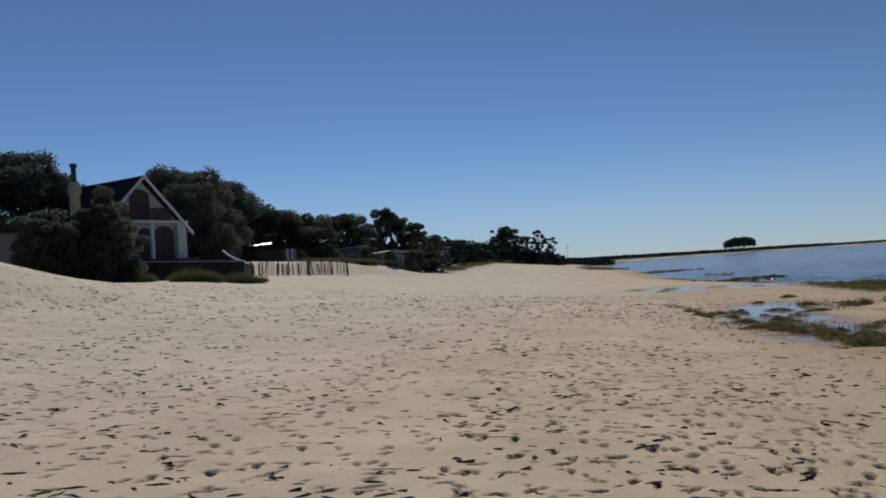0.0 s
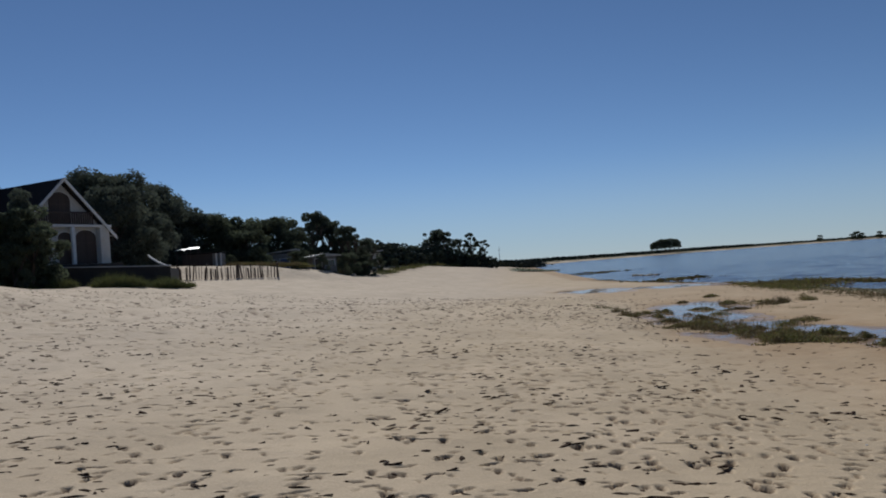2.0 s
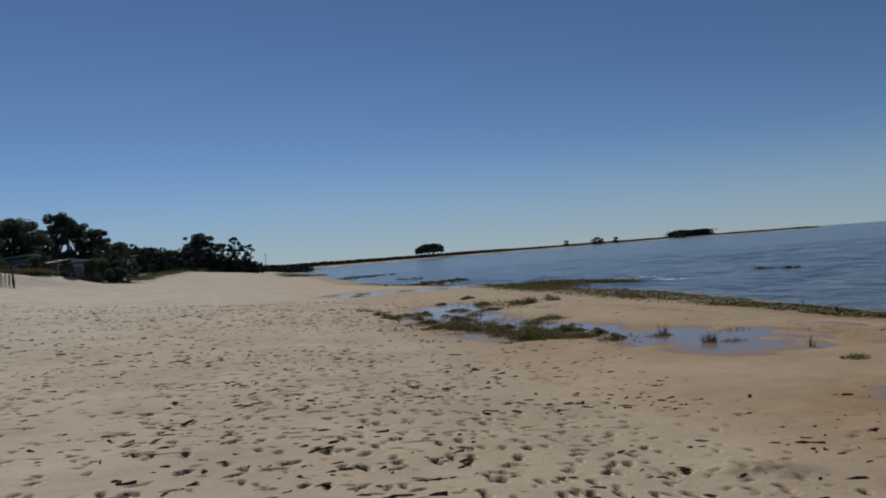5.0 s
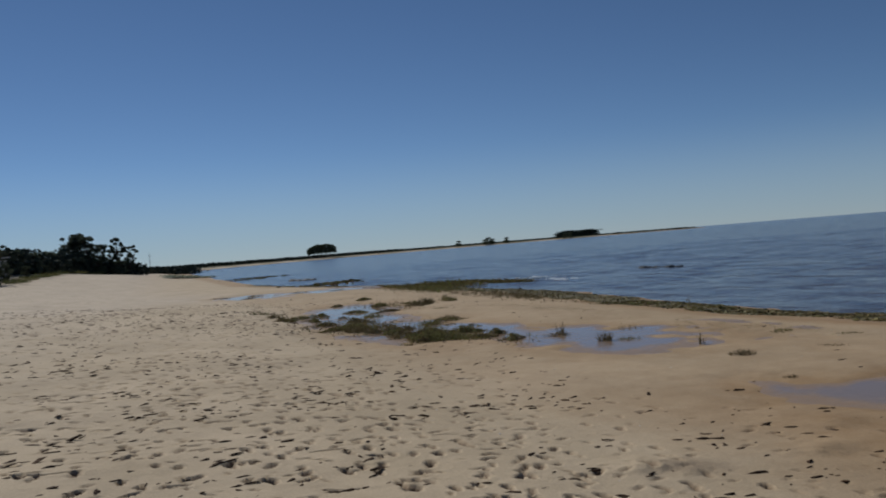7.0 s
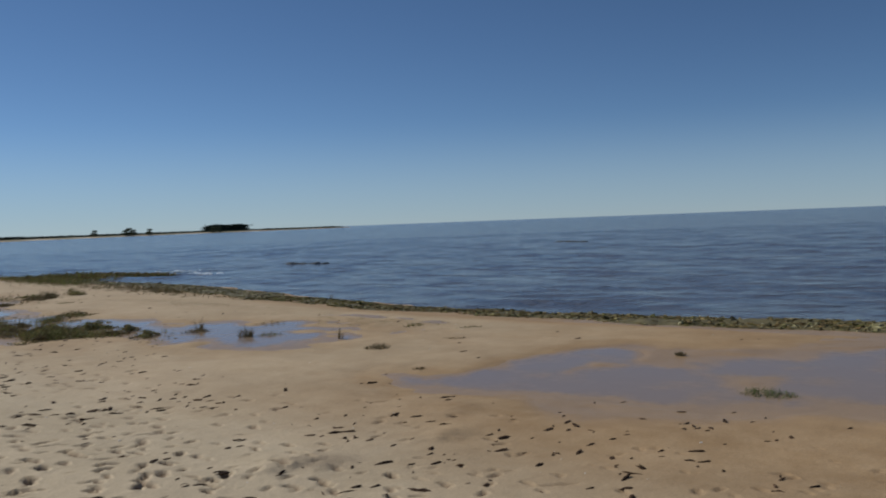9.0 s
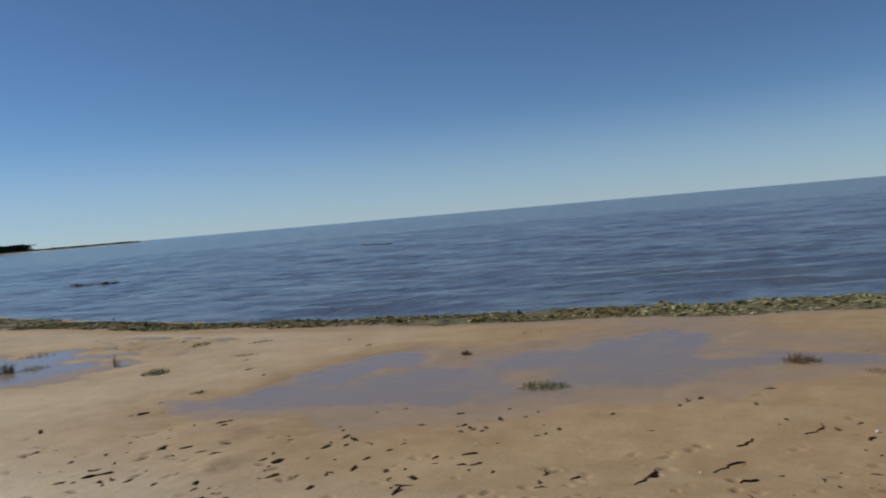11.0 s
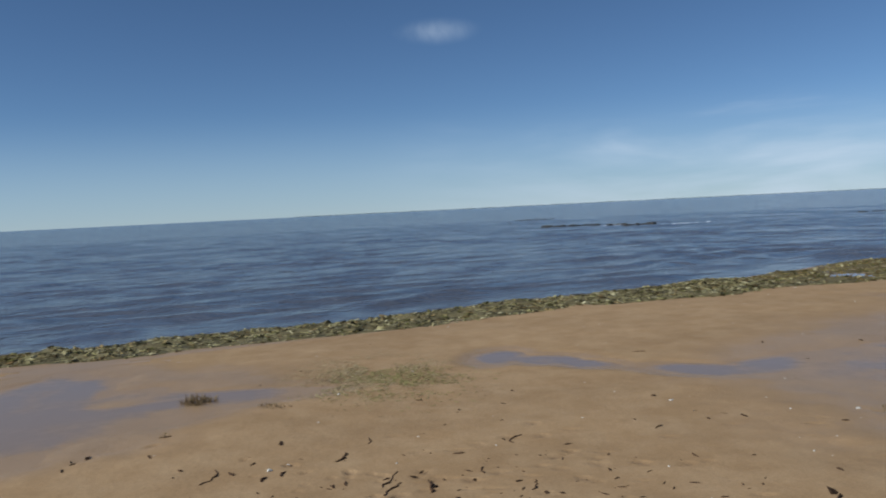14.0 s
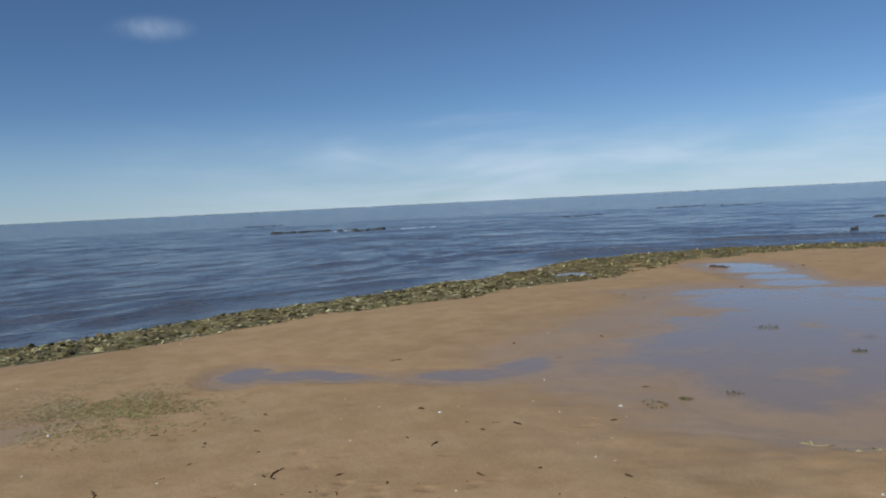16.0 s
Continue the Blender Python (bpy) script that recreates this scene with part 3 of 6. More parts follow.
def land(x, y):
    """The height of the sand without its footprints."""
    x, y = np.asarray(x, float), np.asarray(y, float)
    u = inland(x, y)
    swift = 1 + 0.42 * smoothstep(38, 95, y) * (x < 70)
    z = np.interp(np.where(u > 12, 12 + (u - 12) * swift, u), RISE_U, RISE_Z)
    dry = smoothstep(9, 16, u)
    # a low dune ridge behind the fence
    along = np.clip(((x + 19.0) + (y - 71.5)) / 24.0, 0, 1)
    z = z + 1.17 * np.exp(-(((x + 19.0 - 12.0 * along) ** 2 + (y - 71.5 - 12.0 * along) ** 2) / 15.0))
    z = z + 2.05 * np.exp(-((x + 20.8) / 6.2) ** 2 - ((y - 29) / 6.5) ** 2)
    # the beach climbs towards the trees at its far end
    z = z + 1.25 * smoothstep(95, 150, y) * smoothstep(330, 250, y) * smoothstep(2, 14, u) * smoothstep(-25, 0, x)
    z = z + dry * (0.05 * value_noise(x / 4.1, y / 4.1, 1) + 0.025 * value_noise(x / 1.3, y / 1.3, 2) + 0.008 * value_noise(x / 0.5, y / 0.5, 16) + 0.004 * value_noise(x / 0.21, y / 0.21, 17)) + 0.006 * value_noise(x / 0.5, y / 0.5, 5)
    far = smoothstep(20, 60, u)
    z = z + far * 0.5 * value_noise(x / 14, y / 14, 6)
    z = z - 0.65 * np.maximum(z - 1, 0) * smoothstep(170, 260, y)
    z = z - 0.12 * np.exp(-((x - 17.6) / 1.5) ** 2 - ((y + 15.2) / 0.8) ** 2)
    b = basin(x, y)
    near = (u > 1.5) & (u < 60)
    floor = POOL_Z + 0.004 - 0.034 * smoothstep(-0.1, 0.5, b) + 0.015 * value_noise(x / 0.9, y / 1.1, 8) + 0.006 * value_noise(x / 0.35, y / 0.35, 10) + 0.003 * value_noise(x / 0.3, y / 0.3, 9)
    for cx, cy, rx, ry in SHOALS:
        floor = floor + 0.022 * np.exp(-((x - cx) / rx) ** 2 - ((y - cy) / ry) ** 2)
    k = smoothstep(-0.75, 0.05, b)
    return np.where(near & (k > 0), z * (1 - k) + np.minimum(z, floor) * k, z)


def wetness(x, y):
    u = inland(x, y)
    damp = smoothstep(13.2 + 4.3 * smoothstep(6, 0, y) + 3 * smoothstep(2, -4, y), 10.0 + 4.5 * smoothstep(2, -3, y), u) * (0.85 - 0.45 * smoothstep(4, 10, y) - 0.28 * smoothstep(34, 60, y)) + smoothstep(3.4, 2.2, u) * 0.5
    return np.clip(damp + 0.25 * smoothstep(-0.7, 0.1, basin(x, y)) * (u > 1), 0, 1)


MIDDLE = (0.8, 0.0)          # the rings of the sheets run round this spot


def ring_grid(angles, radii):
    a, r = np.meshgrid(np.radians(angles), radii)
    x, y = MIDDLE[0] + r * np.sin(a), MIDDLE[1] + r * np.cos(a)
    n, m = len(radii), len(angles)
    i = np.arange(n * m).reshape(n, m)
    return x, y, np.stack([i[:-1, :-1], i[:-1, 1:], i[1:, 1:], i[1:, :-1]], -1).reshape(-1, 4)


def footprints(x, y, angles, radii, rng):
    """Dents of feet in the sand: trails along the beach, stray steps, long scuffs, and shallow marks on the damp flat."""
    z = np.zeros_like(x)
    steps = []                     # x, y, course, half length, half width, depth, lopsidedness
    for n in range(74):
        if n < 44:                 # the trodden lane along the beach
            px, py, course = rng.normal(1.2, 1.7), rng.uniform(-6, 8), rng.normal(0.25, 0.10)
        elif n < 62:               # slanting trails over the dry sand
            px, py, course = rng.uniform(-15, 3), rng.uniform(2, 16), rng.normal(0.1, 0.7)
        else:                      # trails towards the water
            px, py, course = rng.uniform(0, 5), rng.uniform(3, 12), rng.normal(1.3, 0.4)
        grow = rng.uniform(0.75, 1.05)
        for k in range(int(rng.uniform(18, 60))):
            course += rng.normal(0, 0.035)
            px, py = px + 0.64 * math.sin(course), py + 0.64 * math.cos(course)
            side = 0.11 if k % 2 else -0.11
            if rng.random() < 0.2:
                continue
            size = grow * rng.uniform(0.8, 1.1)
            steps.append((px + side * math.cos(course), py - side * math.sin(course), course + rng.normal(0, 0.22), 0.112 * size, 0.04 * size, 0.05 * rng.uniform(0.55, 1.15), 0.12))
    for n in range(14000):          # stray steps and pocks
        r, a = 38 * rng.random() ** 0.64, rng.uniform(-0.65, 1.9)
        size = rng.uniform(0.4, 1.0)
        steps.append((MIDDLE[0] + r * math.sin(a), MIDDLE[1] + r * math.cos(a), rng.normal(0.9, 0.8), 0.10 * size, 0.036 * size, (0.034 + 0.004 * max(0, r - 7)) * (0.4 + 0.6 * size) * rng.uniform(0.6, 1.2), 0.3))
    for n in range(150):           # long scuffs
        r, a = 3.0 + 17 * rng.random() ** 0.8, rng.uniform(-0.6, 1.35)
        steps.append((MIDDLE[0] + r * math.sin(a), MIDDLE[1] + r * math.cos(a), a + 1.57 + rng.normal(0, 0.25), rng.uniform(0.11, 0.22), rng.uniform(0.022, 0.036), rng.uniform(0.02, 0.034), 0.0))
    damp = []
    for n in range(150):           # small lopsided marks on the damp flat
        k = rng.uniform(0.35, 0.9)
        damp.append((rng.normal(6.9, 0.75), rng.normal(-1.1, 1.5), rng.uniform(0, 3.1), 0.09 * k, 0.045 * k, 0.026 * k, 0.9))
    logs, angs = np.log(radii), np.asarray(angles)
    for n, (px, py, course, length, width, depth, lopsided) in enumerate(steps + damp):
        u = float(inland(np.array([px]), np.array([py]))[0])
        if n < len(steps):
            first, full = (10.0, 13.5) if py > 1 else (12.5, 18.5)
            if u > 38 or rng.random() > (u - first) / (full - first) or (py < -3 and u < 18 and rng.random() < 0.75):
                continue
            depth *= min(1.0, max(0.6, (u - 8) / 7))
        r, a = math.hypot(px - MIDDLE[0], py - MIDDLE[1]), math.degrees(math.atan2(px - MIDDLE[0], py - MIDDLE[1]))
        reach = max(0.3, 1.6 * length)
        if r < 2.3 or (r > 3.5 and not -44 < a < 154):
            continue
        i0, i1 = np.searchsorted(logs, [math.log(max(0.5, r - reach)), math.log(r + reach)])
        j0, j1 = np.searchsorted(angs, [a - math.degrees(reach / r), a + math.degrees(reach / r)])
        if i1 <= i0 or j1 <= j0:
            continue
        dx, dy = x[i0:i1, j0:j1] - px, y[i0:i1, j0:j1] - py
        along = (dx * math.sin(course) + dy * math.cos(course)) / length
        across = (dx * math.cos(course) - dy * math.sin(course)) / (width * (1 + 0.17 * np.sin(along * 1.6)))
        across = across + 0.35 * lopsided * along ** 2
        d = np.hypot(along, across)
        z[i0:i1, j0:j1] += -depth * smoothstep(1.0, 0.8, d) * (1 - 0.3 * lopsided + lopsided * 0.6 * along) + 0.12 * depth * np.exp(-((d - 1.35) / 0.3) ** 2)
    return z


def make_ground():
    rng = np.random.RandomState(5)
    angles = np.r_[np.arange(-164, -46, 1.2), np.arange(-46, -32, 0.5), np.arange(-32, 100, 0.25), np.arange(100, 156, 0.42), np.linspace(156, 196, 35)]
    radii = np.r_[0.02, np.geomspace(0.3, 2.0, 50)[:-1], np.geomspace(2.0, 3.0, 44)[:-1], np.geomspace(3.0, 14, 440)[:-1], np.geomspace(14, 25, 125)[:-1], np.geomspace(25, 80, 70)[:-1], np.geomspace(80, 4600, 56)]
    x, y, faces = ring_grid(angles, radii)
    u = inland(x, y)
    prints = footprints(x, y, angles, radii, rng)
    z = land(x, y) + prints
    # small heaps of loose sand, each with a shallow scrape before it
    for cx, cy, r, d in ((5.02, 5.26, 0.24, 0.03), (4.76, 5.4, 0.18, 0.035), (6.45, 5.02, 0.2, 0.035), (7.4, 5.6, 0.25, 0.02)):
        q = np.hypot((x - cx) / 1.25, y - cy) / r * (1 + 0.25 * value_noise(x / 0.13, y / 0.13, 15))
        p = np.hypot((x - cx + 0.05) / 1.3, y - cy + 1.2 * r) / r
        z += d * np.exp(-q ** 2) * (1 + 0.2 * value_noise(x / 0.06, y / 0.06, 18)) - 0.35 * d * np.exp(-(p * 1.1) ** 2)
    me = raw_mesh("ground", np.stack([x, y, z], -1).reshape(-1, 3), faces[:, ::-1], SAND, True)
    w = me.attributes.new("wet", "FLOAT", "POINT")
    w.data.foreach_set("value", wetness(x, y).astype(np.float32).ravel())
    p = me.attributes.new("pale", "FLOAT", "POINT")
    # share of the pale, glare-greyed tone, growing inland
    p.data.foreach_set("value", smoothstep(16 - 11 * smoothstep(28, 55, y), 25 - 13 * smoothstep(28, 55, y), u).astype(np.float32).ravel())
    # painted dent shade, stronger with depth; the last term browns the sand heap
    c = me.attributes.new("print_shade_and_heap", "FLOAT", "POINT")
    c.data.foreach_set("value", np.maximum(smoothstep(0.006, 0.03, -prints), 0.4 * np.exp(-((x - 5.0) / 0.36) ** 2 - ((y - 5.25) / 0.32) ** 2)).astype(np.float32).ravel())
    # where the shade of distant footprints is painted on, beyond the dented sand
    d = me.attributes.new("trodden", "FLOAT", "POINT")
    off = np.hypot(x - MIDDLE[0], y - MIDDLE[1])
    d.data.foreach_set("value", (smoothstep(17, 27, off) * smoothstep(150, 60, off) * smoothstep(9, 14, u) * smoothstep(70, 40, u) * 0.62).astype(np.float32).ravel())
    t = me.attributes.new("turf", "FLOAT", "POINT")
    grown = smoothstep(46, 58, u) * smoothstep(-0.5, 0.3, value_noise(x / 6, y / 6, 21) + smoothstep(45, 80, u))
    far = smoothstep(10, 30, u) * smoothstep(180, 260, y)
    t.data.foreach_set("value", np.clip(np.maximum(grown, far), 0, 1).astype(np.float32).ravel())
    return tagged(new("ground", me), "pale tan beach sand trodden full of footprints", "sand", kind="structure")


def wave_train(u, y, length, slant, seed, crest=6.0, peak=1.6):
    """Short-crested waves that run in towards the shore: sharp tops, broad troughs, breaking up along their crests."""
    c, s = math.cos(slant), math.sin(slant)
    ahead, aside = u * c + y * s, y * c - u * s
    bend = 0.55 * length * value_noise(aside / (2.2 * length), ahead / (4 * length), seed) + 0.25 * length * value_noise(aside / length, ahead / (2 * length), seed + 1)
    form = 2 * ((np.sin((ahead + bend) * 2 * np.pi / length) + 1) / 2) ** peak - 0.8
    where = value_noise(aside / (crest * length), ahead / (1.3 * length), seed + 2) + 0.5 * value_noise(aside / (0.4 * crest * length), ahead / (0.9 * length), seed + 3)
    return form * smoothstep(-0.35, 0.7, where)


def make_sea():
    angles = np.r_[np.arange(-62, 2, 2.0), np.arange(2, 30, 0.5), np.arange(30, 150, 0.38), np.arange(150, 166, 0.6), np.arange(166, 185, 2.0)]
    radii = np.r_[11, np.geomspace(14.0, 130, 460)[:-1], np.geomspace(130, 4700, 70)]
    x, y, faces = ring_grid(angles, radii)
    u = -inland(x, y)
    bare = smoothstep(0.3, 2.2, u)
    near = smoothstep(14, 3, u)
    z = 0.030 * (1 + 0.5 * near) * wave_train(u, y, 2.9, 0.12, 31, 1.7) + 0.023 * wave_train(u, y, 1.9, -0.2, 41, 1.5)
    z += 0.015 * wave_train(u, y, 1.2, 0.3, 51, 1.5) * smoothstep(75, 30, u) + 0.007 * wave_train(u, y, 0.75, -0.1, 61, 1.5) * smoothstep(35, 12, u)
    # low swells that steepen over the shallows
    for at, seed in ((2.6, 71), (6.2, 73), (9.5, 75)):
        line = u - at - 0.9 * value_noise(y / 7.0, y * 0, seed)
        z += 0.075 * np.exp(-(line / np.where(line > 0, 0.75, 0.32)) ** 2) * smoothstep(-0.25, 0.55, value_noise(y / 5.5, y * 0, seed + 1)) * smoothstep(12, -6, y)
    z *= bare * (smoothstep(300, 50, u) * 0.85 + 0.15)
    me = raw_mesh("sea", np.stack([x, y, z], -1).reshape(-1, 3), faces[:, ::-1], SEA, True)
    return tagged(new("sea", me), "grey-blue choppy river water reaching the horizon", "water", kind="structure")


ground = make_ground()
sea = make_sea()


def make_pool(lo, hi, level=POOL_Z):
    """A still sheet of water; the sand rises through it along its edge."""
    nx, ny = int((hi[0] - lo[0]) / 0.15) + 2, int((hi[1] - lo[1]) / 0.15) + 2
    gx, gy = np.meshgrid(np.linspace(lo[0], hi[0], nx), np.linspace(lo[1], hi[1], ny))
    i = np.arange(nx * ny).reshape(ny, nx)
    f = np.stack([i[:-1, :-1], i[:-1, 1:], i[1:, 1:], i[1:, :-1]], -1).reshape(-1, 4)
    keep = land(gx, gy).ravel()[f].min(1) < level + (0.03 if level == POOL_Z else 0.004)
    if level == POOL_Z:
        keep &= (inland(gx, gy).ravel()[f].min(1) > 2.0) & (basin(gx, gy).ravel()[f].max(1) > -0.5)
    f = f[keep]
    used, f = np.unique(f, return_inverse=True)
    v = np.stack([gx, gy, np.full_like(gx, level)], -1).reshape(-1, 3)[used]
    me = raw_mesh("pool", v, f.reshape(-1, 4), POOL)
    under = level - land(v[:, 0], v[:, 1])
    full = smoothstep(-0.15, 0.5, basin(v[:, 0], v[:, 1])) * smoothstep(-0.004, 0.022, under) if level == POOL_Z else smoothstep(0.0, 0.03, under)
    deep = me.attributes.new("deep", "FLOAT", "POINT")
    deep.data.foreach_set("value", full.astype(np.float32))
    ob = new("pool", me)
    return tagged(ob, "shallow clear pool lying on wet sand, mirroring the sky", "pool", "pools behind the shore", "structure")


for lo, hi in (((6, 9.3), (15, 34)), ((7, -2), (15, 9.2)), ((4.5, -20), (17.5, -2.4)), ((9, 41), (21, 52))):
    make_pool(lo, hi)
make_pool((16.2, -16.6), (19.2, -14.0), 0.17)

# ---- wrack along the water's edge ----


def height_at(x, y):
    return float(land(np.array([x]), np.array([y]))[0])


def wrack_band(y):
    """Across the bank of weed at y: the x of its seaward edge and its width."""
    width = np.interp(y, [-34, -26, -20, -14, -8, 0, 8, 12, 16, 22, 30, 38, 48, 62, 125], [3.6, 6.2, 5.7, 4.2, 3.4, 2.6, 1.9, 1.8, 2.2, 2.6, 2.8, 2.6, 1.6, 1.2, 1.2])
    return np.interp(y, SHORE_Y, SHORE_X) + 0.15 * smoothstep(16, 6, y) - 0.15 - 0.35 * value_noise(y / 1.7, y * 0, 41), width + 0.25 * smoothstep(16, 6, y)


def wrack_height(x, y):
    """How high the weed lies over the sand; below zero where it leaves the sand bare."""
    sea, width = wrack_band(y)
    k = np.clip((sea - x) / width, -0.2, 1.2)
    patch = value_noise(x / 0.55, y / 0.9, 44) + 0.6 * value_noise(x / 0.22, y / 0.3, 45)
    low = np.interp(y, [-34, -16, -9, 60], [0.2, 0.25, 0.15, 0.15])
    return np.interp(y, [-20, -12, 4, 14, 60], [0.10, 0.145, 0.155, 0.085, 0.07]) * np.sin(np.pi * np.clip(k, 0, 1)) ** 0.6 * (0.75 + 0.45 * patch - low) - 0.02 - 0.1 * (np.abs(k - 0.5) > 0.5) - 0.3 * smoothstep(-0.25, 0.0, basin(x, y))


def make_wrack():
    """Washed-up weed along the water's edge: a low dark bank, with torn ribbons and clumps of it on top."""
    rng = np.random.RandomState(8)
    t, k = np.meshgrid(np.r_[np.arange(-33.5, 16, 0.09), np.arange(16, 60, 0.16)], np.linspace(0.0, 1.0, 26))
    sea, width = wrack_band(t)
    x = sea - k * width
    z = np.maximum(land(x, t), -0.04) + wrack_height(x, t)
    n, m = t.shape
    i = np.arange(n * m).reshape(n, m)
    f = np.stack([i[:-1, :-1], i[:-1, 1:], i[1:, 1:], i[1:, :-1]], -1).reshape(-1, 4)
    me = raw_mesh("wrack_bank", np.stack([x, t, z], -1).reshape(-1, 3), f, WRACK_BED, True)
    tagged(new("wrack_bank", me), "low dark bank of rotting weed at the water's edge", "seaweed", kind="stuff")
    y = np.r_[rng.uniform(-33, -10, 12000), rng.uniform(-12, 20, 15000), rng.uniform(18, 60, 7500)]
    sea, width = wrack_band(y)
    x = sea - rng.beta(1.2, 1.2, len(y)) * width + rng.normal(0, 0.05, len(y))
    high = wrack_height(x, y)
    crowd = value_noise(x / 0.8, y / 0.8, 42) + 0.6 * value_noise(x / 0.3, y / 0.45, 43)
    keep = ((high > -0.005) & (crowd > -0.75) | (rng.random(len(y)) < 0.10)) & ((basin(x, y) < 0.0) | (rng.random(len(y)) < 0.08))
    x, y, high = x[keep], y[keep], np.maximum(high[keep], 0.0)
    p = np.stack([x, y, np.maximum(land(x, y), -0.03) + high + 0.004], -1)
    n = len(x)
    s = rng.lognormal(-2.35, 0.36, n)[:, None] * np.stack([np.ones(n), rng.uniform(0.5, 1.1, n), rng.uniform(0.5, 1.1, n)], -1)
    spun = turns(rng, n, 0.16, rng.normal(1.57, 0.75, n))
    for which, mat, label in (((y < 3) & (y > -13), WRACK, "torn olive and straw-coloured ribbons of washed-up weed"),
                              ((y <= -13) | ((y >= 3) & (y < 15)), BROWN_WRACK, "torn brown and olive ribbons of washed-up weed"),
                              (y >= 15, DARK_WRACK, "torn green-olive ribbons of weed along the bay")):
        me = scattered("weed_ribbons", *RIBBON, p[which], s[which], spun[which], mat, rng, 0.12)
        tagged(new("weed_ribbons", me), label, "seaweed", kind="stuff")
    pick = rng.choice(n, 7000)
    s = rng.lognormal(-3.0, 0.45, 7000)[:, None] * np.array([1.5, 1.0, 0.6])
    me = scattered("weed_clumps", *LUMP, p[pick] + rng.normal(0, 0.05, (7000, 3)) * [1, 1, 0.1], s, turns(rng, 7000, 0.3), WRACK, rng, 0.3)
    tagged(new("weed_clumps", me), "small clotted clumps of washed-up weed", "seaweed", kind="stuff")


def make_spit():
    """A flat green tongue of weed that runs out into the shallows and hooks back round a small bay."""
    rng = np.random.RandomState(9)
    n = 5200
    k, w = rng.random(n) ** 0.9, rng.normal(0, 1, n)
    x = np.interp(k, [0, 0.3, 0.65, 1], [20.0, 22.6, 25.0, 25.6]) + 0.75 * w * np.interp(k, [0, 0.6, 1], [0.7, 1.0, 0.35])
    y = np.interp(k, [0, 0.3, 0.65, 1], [41.0, 43.6, 43.4, 38.0]) + 1.5 * rng.normal(0, 1, n) * np.interp(k, [0, 0.6, 1], [1.6, 1.0, 0.3])
    z = np.maximum(land(x, y), 0.0) + 0.12 * rng.random(n) * (1 - 0.4 * k)
    s = rng.lognormal(-1.75, 0.4, n)[:, None] * np.array([1.5, 1.0, 0.5])
    me = scattered("weed_spit", *RIBBON, np.stack([x, y, z], -1), s, turns(rng, n, 0.3), DARK_WRACK, rng, 0.2)
    tagged(new("weed_spit", me), "tongue of olive weed lying in the shallows", "seaweed", kind="stuff")


def make_islets():
    """Clumps of weed that lie awash along the bay."""
    rng = np.random.RandomState(19)
    for n in range(9):
        y0 = rng.uniform(58, 135)
        x0 = float(np.interp(y0, SHORE_Y, SHORE_X)) + rng.uniform(-0.5, 5.5)
        k = 60
        x, y = x0 + rng.normal(0, 1.3, k), y0 + rng.normal(0, 0.8, k) - 0.3 * rng.normal(0, 1.3, k)
        s = rng.lognormal(-1.6, 0.4, k)[:, None] * np.array([1.8, 1.1, 0.35])
        p = np.stack([x, y, np.maximum(land(x, y), 0.0) + 0.03], -1)
        me = scattered("weed_islet", *LUMP, p, s, turns(rng, k, 0.25), DARK_WRACK, rng, 0.2)
        tagged(new("weed_islet", me), "dark clump of weed awash in the shallows", "seaweed", kind="stuff")


